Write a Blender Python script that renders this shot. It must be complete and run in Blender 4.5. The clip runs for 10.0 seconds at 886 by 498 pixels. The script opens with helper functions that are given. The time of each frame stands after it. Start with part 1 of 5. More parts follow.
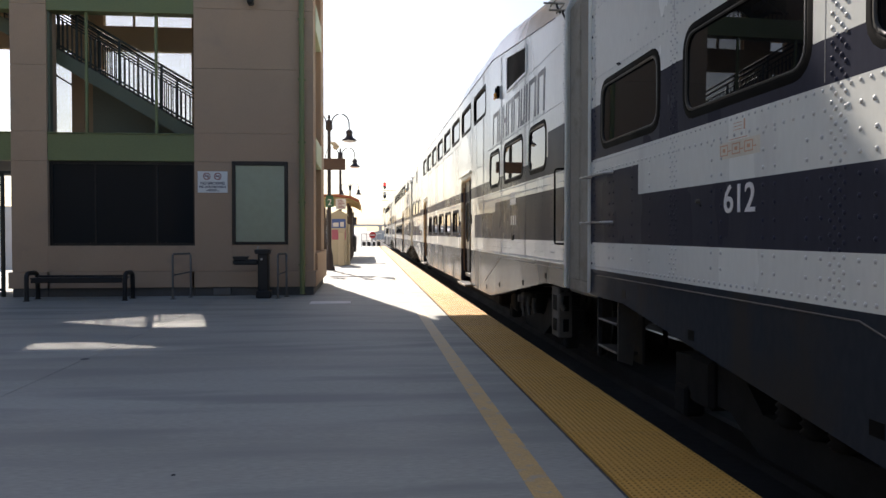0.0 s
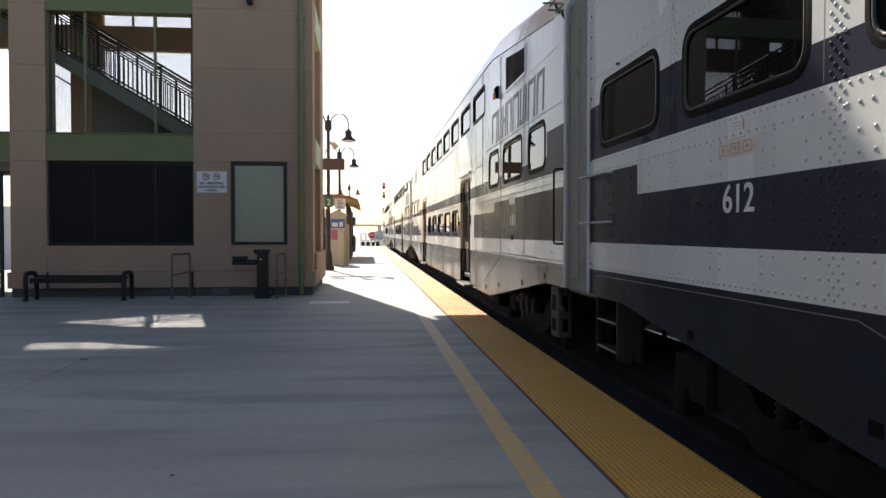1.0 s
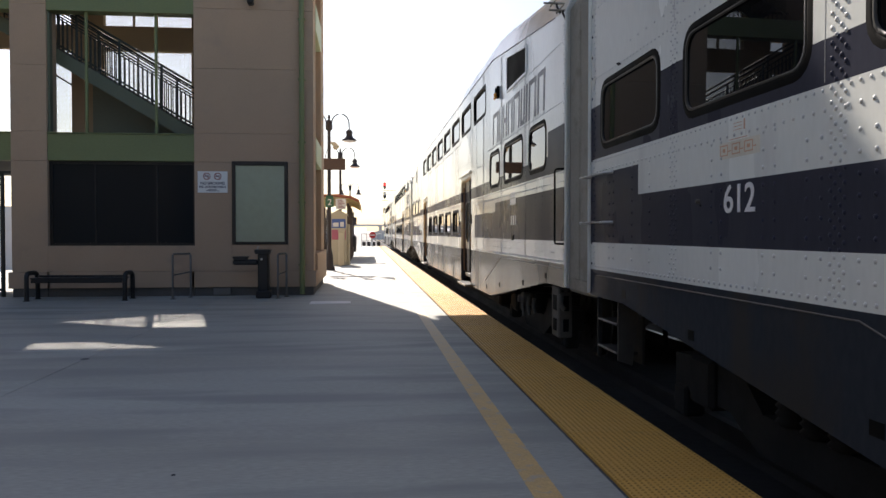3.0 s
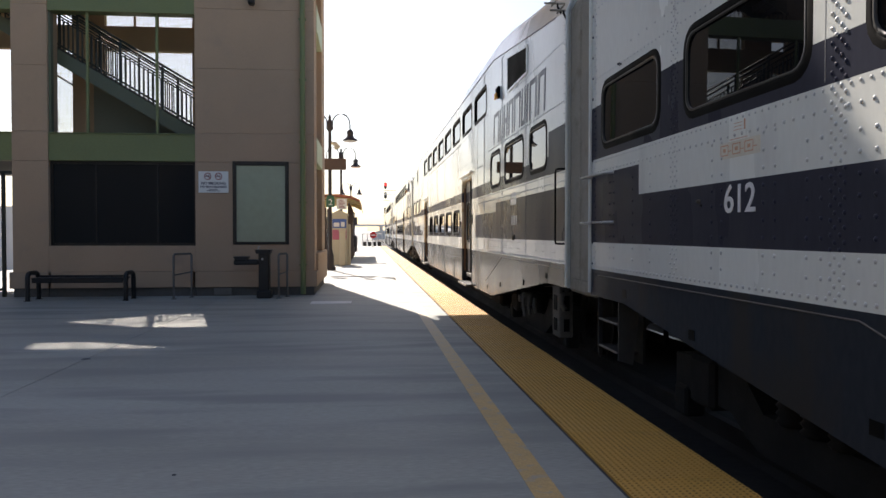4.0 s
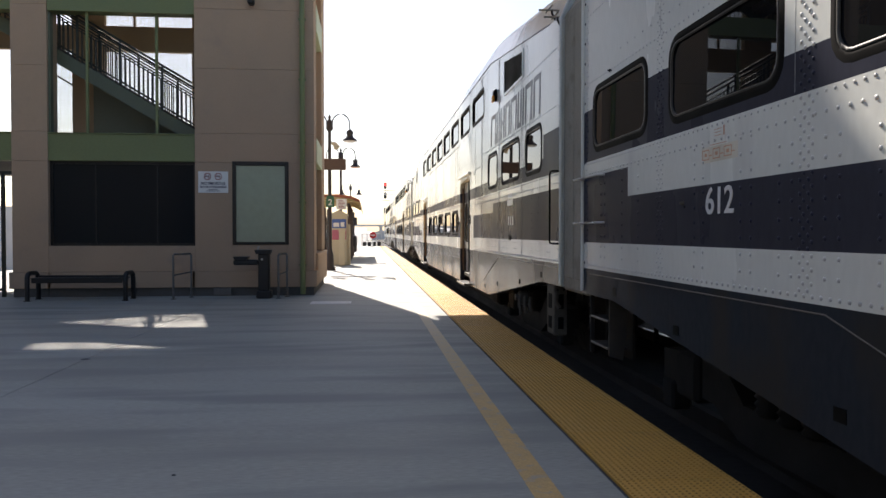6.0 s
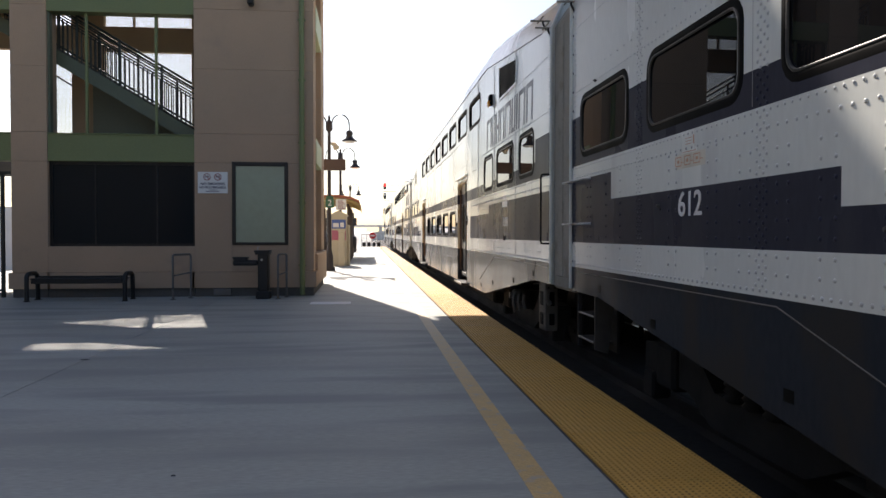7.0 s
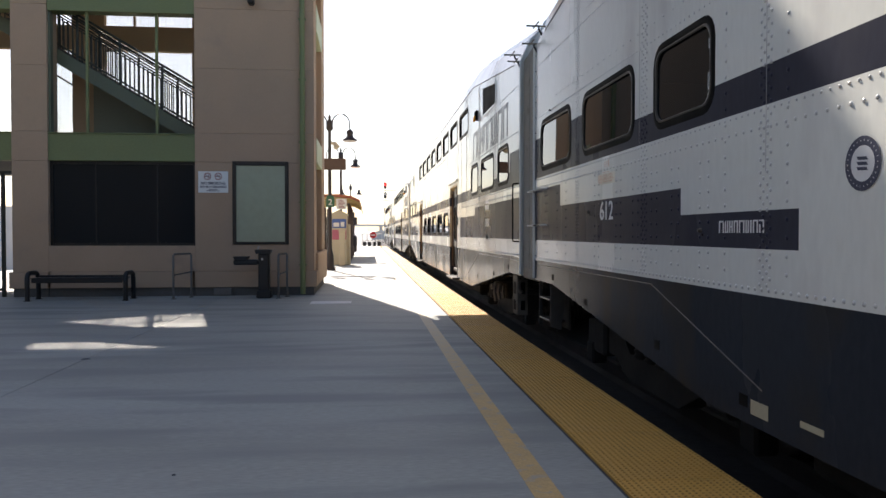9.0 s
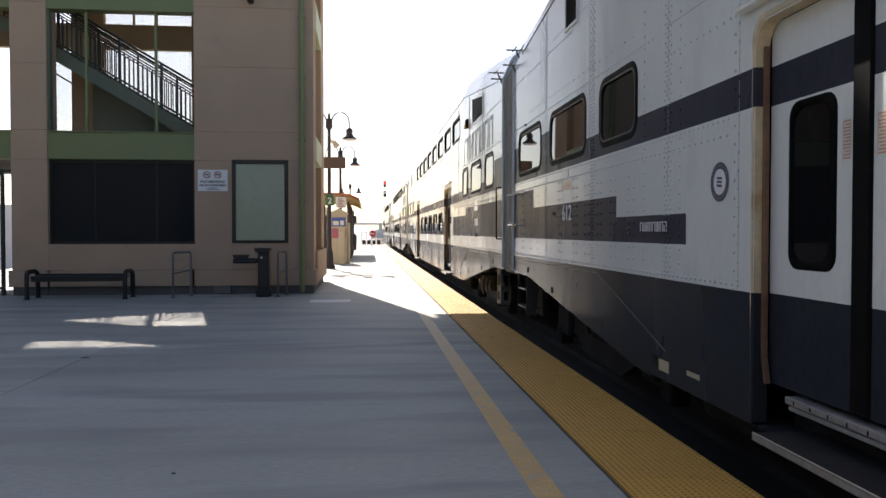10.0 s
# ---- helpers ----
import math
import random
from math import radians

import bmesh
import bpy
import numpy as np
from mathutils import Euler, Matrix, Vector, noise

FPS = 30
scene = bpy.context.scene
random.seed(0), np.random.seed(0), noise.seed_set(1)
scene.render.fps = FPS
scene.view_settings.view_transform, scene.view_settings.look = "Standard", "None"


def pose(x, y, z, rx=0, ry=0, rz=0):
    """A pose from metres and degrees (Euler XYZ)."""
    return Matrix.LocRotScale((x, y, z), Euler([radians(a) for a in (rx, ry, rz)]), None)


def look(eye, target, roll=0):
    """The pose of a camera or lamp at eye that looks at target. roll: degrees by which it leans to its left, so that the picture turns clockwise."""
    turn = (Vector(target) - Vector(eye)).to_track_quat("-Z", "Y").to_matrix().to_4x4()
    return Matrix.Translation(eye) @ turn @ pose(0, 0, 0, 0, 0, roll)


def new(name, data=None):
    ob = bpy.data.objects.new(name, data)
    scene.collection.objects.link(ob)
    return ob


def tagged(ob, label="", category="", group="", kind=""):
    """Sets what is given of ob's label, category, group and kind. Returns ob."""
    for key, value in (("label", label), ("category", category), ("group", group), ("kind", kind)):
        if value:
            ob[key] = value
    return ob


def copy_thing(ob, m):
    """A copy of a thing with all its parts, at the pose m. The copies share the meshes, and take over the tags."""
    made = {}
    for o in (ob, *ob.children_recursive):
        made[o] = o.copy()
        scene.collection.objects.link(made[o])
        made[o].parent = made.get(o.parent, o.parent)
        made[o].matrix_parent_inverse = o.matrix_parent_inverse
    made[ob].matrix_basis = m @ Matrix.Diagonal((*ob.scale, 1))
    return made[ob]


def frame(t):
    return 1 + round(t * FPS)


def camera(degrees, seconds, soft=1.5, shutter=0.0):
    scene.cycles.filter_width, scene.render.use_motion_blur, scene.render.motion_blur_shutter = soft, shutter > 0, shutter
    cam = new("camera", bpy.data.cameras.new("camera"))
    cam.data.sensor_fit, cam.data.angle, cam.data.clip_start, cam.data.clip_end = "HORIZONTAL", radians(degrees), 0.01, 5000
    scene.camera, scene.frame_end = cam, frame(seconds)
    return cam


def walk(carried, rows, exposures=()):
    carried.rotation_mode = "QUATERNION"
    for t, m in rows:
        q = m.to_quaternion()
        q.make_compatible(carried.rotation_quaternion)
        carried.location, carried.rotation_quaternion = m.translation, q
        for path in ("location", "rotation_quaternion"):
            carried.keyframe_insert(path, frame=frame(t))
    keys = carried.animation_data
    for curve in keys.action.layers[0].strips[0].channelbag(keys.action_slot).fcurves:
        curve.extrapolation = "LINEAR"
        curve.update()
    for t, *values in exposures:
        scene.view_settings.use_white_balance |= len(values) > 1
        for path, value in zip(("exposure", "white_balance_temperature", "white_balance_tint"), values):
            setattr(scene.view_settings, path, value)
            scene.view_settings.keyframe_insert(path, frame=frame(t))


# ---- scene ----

# ---- camera ----
cam = camera(60.68, 10.0, soft=1.5)
EYE = (0.0, 0.0, 1.245)


def aim(dx, dy):
    """Camera pose with the small sway of a hand-steadied tripod, in thousandths of a radian."""
    yaw = radians(5.795) - dx * 0.001
    pitch = radians(-1.191) + dy * 0.001
    return Matrix.Translation(EYE) @ Euler((radians(90) + pitch, 0, -yaw)).to_matrix().to_4x4()


walk(cam, [(0.0, aim(0, 0)), (0.5, aim(-1.1, 0)), (1.5, aim(-1.0, 0)), (2.0, aim(0, 0)), (2.5, aim(-0.7, 0)),
           (2.7, aim(-0.5, 0)), (4.0, aim(1.0, 0)), (5.5, aim(0.9, 0)), (7.0, aim(0.1, 0.8)), (8.0, aim(0.1, 0.9)),
           (8.5, aim(0.2, 0.3)), (9.0, aim(0.7, 0)), (9.5, aim(0.1, -1.1)), (10.0, aim(0.1, -2.0))],
     exposures=[(0.0, 1.14, 7400, 15), (7.8, 1.14, 7400, 15), (8.5, 1.34, 7400, 15), (10.0, 1.34, 7400, 15)])

# ---- light ----
SUN_EL = radians(41.8)
SUN_AZ = radians(-13.8)
world = bpy.data.worlds.new("sky")
scene.world = world
world.use_nodes = True
wn = world.node_tree.nodes
sky = wn.new("ShaderNodeTexSky")
sky.sky_type = 'NISHITA'
sky.sun_disc = False
sky.sun_elevation = SUN_EL
sky.sun_rotation = SUN_AZ
sky.air_density = 1.0
sky.dust_density = 1.1
sky.ozone_density = 3.0
bg = wn["Background"]
bg.inputs[1].default_value = 0.085
world.node_tree.links.new(sky.outputs[0], bg.inputs[0])
sun_data = bpy.data.lights.new("sun", 'SUN')
sun_data.energy = 4.2
sun_data.angle = radians(0.53)
sun_data.color = (1.0, 0.985, 0.965)
sun = new("sun", sun_data)
sun.matrix_world = look((math.sin(SUN_AZ) * 50, math.cos(SUN_AZ) * 50, math.tan(SUN_EL) * 50), (0, 0, 0))


# ---- materials ----
def mat(name, color, rough=0.6, metal=0.0, fine=40.0, coarse=2.0, vary=0.18, bump=0.15, coat=0.0, stain=None, stain_at=0.62,
        stretch=(1, 1, 1), spec=0.5, island=0.0, soft_by=0.12, wave=0.0):
    """Painted, cast or metal surface: colour with fine grain and coarse blotches, uneven gloss and fine relief."""
    m = bpy.data.materials.new(name)
    m.use_nodes = True
    n, l = m.node_tree.nodes, m.node_tree.links
    b = n["Principled BSDF"]
    co = n.new("ShaderNodeTexCoord")
    mp = n.new("ShaderNodeMapping")
    mp.inputs["Scale"].default_value = stretch
    l.new(co.outputs["Object"], mp.inputs[0])
    n1, n2 = n.new("ShaderNodeTexNoise"), n.new("ShaderNodeTexNoise")
    n1.inputs["Scale"].default_value, n1.inputs["Detail"].default_value = fine, 4
    n2.inputs["Scale"].default_value, n2.inputs["Detail"].default_value = coarse, 5
    l.new(mp.outputs[0], n1.inputs[0])
    l.new(mp.outputs[0], n2.inputs[0])
    add = n.new("ShaderNodeMath")
    add.operation = 'ADD'
    l.new(n1.outputs[0], add.inputs[0])
    l.new(n2.outputs[0], add.inputs[1])
    ramp = n.new("ShaderNodeMapRange")
    ramp.inputs[1].default_value, ramp.inputs[2].default_value = 0.6, 1.4
    ramp.inputs[3].default_value, ramp.inputs[4].default_value = 1 - vary, 1 + vary
    l.new(add.outputs[0], ramp.inputs[0])
    mul = n.new("ShaderNodeVectorMath")
    mul.operation = 'SCALE'
    mul.inputs[0].default_value = color
    l.new(ramp.outputs[0], mul.inputs["Scale"])
    out = mul.outputs[0]
    if stain:
        n3 = n.new("ShaderNodeTexNoise")
        n3.inputs["Scale"].default_value, n3.inputs["Detail"].default_value = coarse * 2.3, 7
        l.new(mp.outputs[0], n3.inputs[0])
        st = n.new("ShaderNodeMapRange")
        st.inputs[1].default_value, st.inputs[2].default_value = stain_at, stain_at + soft_by
        l.new(n3.outputs[0], st.inputs[0])
        mix = n.new("ShaderNodeMix")
        mix.data_type = 'RGBA'
        l.new(st.outputs[0], mix.inputs[0])
        l.new(out, mix.inputs[6])
        mix.inputs[7].default_value = (*stain, 1)
        out = mix.outputs[2]
    if island:
        ob = n.new("ShaderNodeObjectInfo")
        r2 = n.new("ShaderNodeMapRange")
        r2.inputs[3].default_value, r2.inputs[4].default_value = 1 - island, 1 + island
        l.new(ob.outputs["Random"], r2.inputs[0])
        m2 = n.new("ShaderNodeVectorMath")
        m2.operation = 'SCALE'
        l.new(out, m2.inputs[0])
        l.new(r2.outputs[0], m2.inputs["Scale"])
        out = m2.outputs[0]
    l.new(out, b.inputs["Base Color"])
    rr = n.new("ShaderNodeMapRange")
    rr.inputs[1].default_value, rr.inputs[2].default_value = 0.35, 0.65
    rr.inputs[3].default_value, rr.inputs[4].default_value = max(0.02, rough - 0.08), min(1, rough + 0.08)
    l.new(n2.outputs[0], rr.inputs[0])
    l.new(rr.outputs[0], b.inputs["Roughness"])
    b.inputs["Metallic"].default_value = metal
    b.inputs["Coat Weight"].default_value = coat
    b.inputs["Coat Roughness"].default_value = 0.08
    b.inputs["Specular IOR Level"].default_value = spec
    if bump:
        bp = n.new("ShaderNodeBump")
        bp.inputs["Strength"].default_value, bp.inputs["Distance"].default_value = bump, 0.01
        l.new(add.outputs[0], bp.inputs["Height"])
        l.new(bp.outputs[0], b.inputs["Normal"])
        if wave:
            # slow buckling of sheet metal
            n4 = n.new("ShaderNodeTexNoise")
            n4.inputs["Scale"].default_value, n4.inputs["Detail"].default_value = 1.7, 1
            l.new(co.outputs["Object"], n4.inputs[0])
            b4 = n.new("ShaderNodeBump")
            b4.inputs["Strength"].default_value, b4.inputs["Distance"].default_value = wave, 0.05
            l.new(n4.outputs[0], b4.inputs["Height"])
            l.new(b4.outputs[0], bp.inputs["Normal"])
    return m


def glass(name, color, rough=0.02, through_light=0.0, ior=1.5, tint=(1, 1, 1)):
    m = bpy.data.materials.new(name)
    m.use_nodes = True
    b = m.node_tree.nodes["Principled BSDF"]
    b.inputs["Base Color"].default_value = (*color, 1)
    b.inputs["Roughness"].default_value = rough
    b.inputs["Transmission Weight"].default_value = through_light
    b.inputs["IOR"].default_value = ior
    b.inputs["Specular Tint"].default_value = (*tint, 1)
    return m


def glow(name, color, strength):
    m = bpy.data.materials.new(name)
    m.use_nodes = True
    b = m.node_tree.nodes["Principled BSDF"]
    b.inputs["Base Color"].default_value = (*color, 1)
    b.inputs["Emission Color"].default_value = (*color, 1)
    b.inputs["Emission Strength"].default_value = strength
    return m


CONCRETE = mat("brushed_concrete", (0.302, 0.308, 0.284), 0.70, fine=45, coarse=0.55, vary=0.26, bump=0.035, stretch=(0.35, 1.8, 1),
               stain=(0.226, 0.236, 0.224), stain_at=0.47, island=0.03, soft_by=0.16)
JOINT = mat("joint_filler", (0.05, 0.05, 0.055), 0.9)
TACTILE = mat("tactile_yellow", (0.56, 0.300, 0.056), 0.6, fine=50, coarse=1.5, vary=0.18, bump=0.1, stain=(0.40, 0.24, 0.04), stain_at=0.6,
              island=0.06)
LINE = mat("worn_yellow_paint", (0.54, 0.355, 0.15), 0.65, fine=70, coarse=5, vary=0.25, stain=(0.38, 0.33, 0.25), stain_at=0.55)
# the line blends from yellow near the stairs to a paler tone further along
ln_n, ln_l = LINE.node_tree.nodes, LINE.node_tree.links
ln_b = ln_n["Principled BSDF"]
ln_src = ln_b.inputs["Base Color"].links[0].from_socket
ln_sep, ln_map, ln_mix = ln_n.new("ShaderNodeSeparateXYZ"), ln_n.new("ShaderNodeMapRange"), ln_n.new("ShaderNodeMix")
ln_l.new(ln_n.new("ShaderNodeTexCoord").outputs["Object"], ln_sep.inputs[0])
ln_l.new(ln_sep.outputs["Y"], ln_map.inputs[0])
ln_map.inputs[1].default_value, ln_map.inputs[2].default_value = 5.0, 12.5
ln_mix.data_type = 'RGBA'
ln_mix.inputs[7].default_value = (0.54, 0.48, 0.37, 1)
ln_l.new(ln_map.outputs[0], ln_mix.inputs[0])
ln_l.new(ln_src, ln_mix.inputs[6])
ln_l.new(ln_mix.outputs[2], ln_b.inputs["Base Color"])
# domes are a darker yellow than the paver
DOMES = mat("darker_tactile_domes", (0.40, 0.205, 0.04), 0.65, fine=60, coarse=2.5, vary=0.25, bump=0.05, stain=(0.27, 0.15, 0.035), stain_at=0.5, island=0.06)
# ballast near black: the train's shade is in its colour
BALLAST = mat("shade_dark_ballast", (0.022, 0.020, 0.019), 0.95, fine=14, coarse=3, vary=0.45, bump=0.8)
WORNALU = mat("scuffed_aluminium", (0.27, 0.265, 0.25), 0.55, 0.35, fine=40, coarse=8, vary=0.3)
# rail steel darkened in colour for the shade beneath the coaches
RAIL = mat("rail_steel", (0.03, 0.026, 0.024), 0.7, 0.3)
POLISHED = mat("polished_rail_steel", (0.24, 0.235, 0.225), 0.36, 1.0, vary=0.08, bump=0.0)
GROUND = mat("dusty_ground", (0.31, 0.30, 0.285), 0.95, fine=3, coarse=0.15, vary=0.25)
STUCCO = mat("tan_stucco", (0.41, 0.285, 0.195), 0.9, fine=90, coarse=0.8, vary=0.13, bump=0.35, stain=(0.365, 0.258, 0.185), stain_at=0.6)
STUCCO_IN = mat("shaded_stucco", (0.41, 0.295, 0.19), 0.9, fine=90, coarse=0.8, vary=0.12, bump=0.3)
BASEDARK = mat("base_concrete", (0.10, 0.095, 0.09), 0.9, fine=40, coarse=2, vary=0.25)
GREEN = mat("sage_green_paint", (0.162, 0.188, 0.078), 0.55, fine=30, coarse=1.2, vary=0.12, bump=0.08)
GREENDK = mat("stair_green_paint", (0.10, 0.115, 0.075), 0.55, fine=30, coarse=1.2, vary=0.15, bump=0.08)
STAIRGREY = mat("grey_green_soffit_paint", (0.17, 0.185, 0.14), 0.6, fine=30, coarse=1.2, vary=0.12, bump=0.08)
# paler copy of the sage green; side-box skylight is put in the colour
SKYLITGREEN = mat("skylit_pale_green", (0.42, 0.48, 0.30), 0.6, fine=30, coarse=2, vary=0.08)
RAILDK = mat("dark_green_rail", (0.028, 0.035, 0.03), 0.5, 0.3)
BLACK = mat("black_powder_coat", (0.012, 0.012, 0.013), 0.45, 0.2, vary=0.2, bump=0.05)
STEEL = mat("brushed_steel", (0.42, 0.42, 0.41), 0.35, 0.9, stretch=(1, 1, 8))
# darker copy of the brushed steel: shade on the rails is in this colour
RACKDK = mat("shade_toned_rail_steel", (0.14, 0.135, 0.13), 0.5, 0.6)
FRAMEDK = mat("dark_bronze_frame", (0.025, 0.022, 0.02), 0.4, 0.5)
GLASSDK = glass("dark_window_glass", (0.013, 0.017, 0.020), 0.08, ior=1.28)
GLASSPALE = mat("frosted_green_glass", (0.31, 0.355, 0.26), 0.18, fine=8, coarse=0.7, vary=0.08, bump=0.0)
SIGNWHITE = mat("white_sign_face", (0.72, 0.72, 0.70), 0.4, vary=0.04, bump=0.0)
INKBLUE = mat("dark_ink", (0.03, 0.035, 0.07), 0.5, vary=0.05, bump=0.0)
INKRED = mat("red_ink", (0.26, 0.05, 0.045), 0.5, vary=0.08, bump=0.0)
ALU = mat("silver_white_car_paint", (0.675, 0.69, 0.645), 0.20, 0.0, fine=25, coarse=0.7, vary=0.06, bump=0.012, spec=0.45,
          stain=(0.57, 0.57, 0.545), stain_at=0.60, stretch=(1, 1, 0.35), wave=0.10)
BLUE = mat("navy_car_paint", (0.041, 0.043, 0.057), 0.30, fine=25, coarse=0.8, vary=0.14, bump=0.012, spec=0.018,
           stain=(0.052, 0.053, 0.064), stain_at=0.6, stretch=(1, 1, 0.35), wave=0.10)
SKIRT = mat("slate_skirt_paint", (0.028, 0.033, 0.041), 0.22, fine=25, coarse=0.8, vary=0.2, bump=0.012, spec=0.035,
            stain=(0.036, 0.035, 0.034), stain_at=0.52, stretch=(1, 1, 0.5), wave=0.10)
SEAM = mat("shadowed_panel_joint", (0.30, 0.30, 0.295), 0.7, vary=0.2, bump=0.0, spec=0.1)
STRIPDK = mat("dull_glazing_strip", (0.035, 0.034, 0.031), 0.5, 0.3, vary=0.25, bump=0.0)
GASKET = mat("glazing_rubber", (0.0045, 0.0045, 0.0045), 0.6, vary=0.2, bump=0.02, spec=0.04)
# rivets toned darker than the sides: their shaded edges are in the colour
RIVET = mat("rivet_paint", (0.50, 0.51, 0.50), 0.35, 0.1, vary=0.1, bump=0.0)
RIVETBLUE = mat("navy_rivet_paint", (0.036, 0.039, 0.060), 0.4, 0.0, vary=0.1, bump=0.0, spec=0.03)
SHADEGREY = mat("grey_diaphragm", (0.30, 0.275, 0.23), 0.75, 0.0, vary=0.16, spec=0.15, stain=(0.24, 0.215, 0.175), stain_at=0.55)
BRACKET = mat("grimy_bracket_steel", (0.085, 0.078, 0.068), 0.7, 0.2, vary=0.3)
STEPSTEEL = mat("worn_step_steel", (0.045, 0.042, 0.038), 0.7, 0.1, vary=0.35, fine=12)
# step steel taken near black for the shade below the coach body
SHADEDK = mat("shade_dark_step_steel", (0.011, 0.010, 0.010), 0.75, 0.1, vary=0.2)
RUBBER = mat("black_rubber", (0.005, 0.005, 0.005), 0.7, vary=0.15, bump=0.05, spec=0.06)
CARGLASS = glass("tinted_car_glass", (0.008, 0.008, 0.009), 0.012, ior=1.38, tint=(0.80, 0.91, 1.0))
# grimy steel, near black: shade under the coaches is put into it
BOGIE = mat("grimy_shade_dark_steel", (0.008, 0.0075, 0.007), 0.9, 0.2, fine=20, coarse=3, vary=0.4)
WHEELST = mat("wheel_steel", (0.05, 0.045, 0.042), 0.6, 0.6, vary=0.3)
TAN = mat("weathered_door_seal", (0.52, 0.44, 0.30), 0.6, fine=20, coarse=3, vary=0.2, stain=(0.40, 0.28, 0.15), stain_at=0.55)
RUST = mat("rusty_rub_strip", (0.20, 0.12, 0.075), 0.65, 0.3, fine=30, coarse=6, vary=0.3)
LETTER = mat("white_lettering", (0.68, 0.68, 0.68), 0.4, vary=0.05, bump=0.0)
LETTERGREY = mat("grey_lettering", (0.085, 0.09, 0.105), 0.4, vary=0.06, bump=0.0)
ORANGE = mat("faded_orange_decal", (0.55, 0.29, 0.18), 0.5, vary=0.15, bump=0.0)
AGEDFILM = mat("yellowed_decal_film", (0.60, 0.56, 0.46), 0.4, vary=0.1, bump=0.0)
CREAM = mat("cream_label", (0.42, 0.38, 0.26), 0.5, vary=0.1, bump=0.0)
AMBER = mat("amber_lens", (0.75, 0.26, 0.03), 0.2, bump=0.0)
BEIGE = mat("beige_kiosk_paint", (0.50, 0.44, 0.32), 0.5, vary=0.08)
PANELBLUE = mat("blue_panel", (0.06, 0.12, 0.34), 0.4, vary=0.15)
PANELPINK = mat("pink_panel", (0.45, 0.12, 0.18), 0.4, vary=0.15)
TERRA = mat("terracotta_fascia", (0.40, 0.12, 0.06), 0.6, vary=0.15)
TIMBER = mat("golden_soffit_boards", (0.55, 0.40, 0.16), 0.6, fine=20, stretch=(6, 1, 1))
BROWNPOST = mat("brown_post_paint", (0.075, 0.045, 0.035), 0.5, vary=0.15)
LAMPDK = mat("lamp_bronze", (0.035, 0.030, 0.032), 0.45, 0.4)
LAMPGLASS = mat("milky_lamp_lens", (0.6, 0.58, 0.55), 0.3, vary=0.05, bump=0.0)
SIGNGREEN = mat("green_sign_face", (0.03, 0.12, 0.07), 0.4, vary=0.08, bump=0.0)
SIGNRED = mat("red_sign_face", (0.55, 0.03, 0.03), 0.4, vary=0.08, bump=0.0)
WHITEPAINT = mat("white_barrier_paint", (0.70, 0.70, 0.68), 0.5, vary=0.08)
# distant concrete and walls lightened: their haze is put into the colour
HAZECONC = mat("haze_pale_concrete", (0.66, 0.66, 0.66), 0.9, fine=1, coarse=0.05, vary=0.1)
HAZEWALL = mat("haze_pale_wall_paint", (0.60, 0.61, 0.62), 0.9, fine=1, coarse=0.1, vary=0.15)
REDLIGHT = glow("red_signal_lens", (1.0, 0.03, 0.03), 1.2)


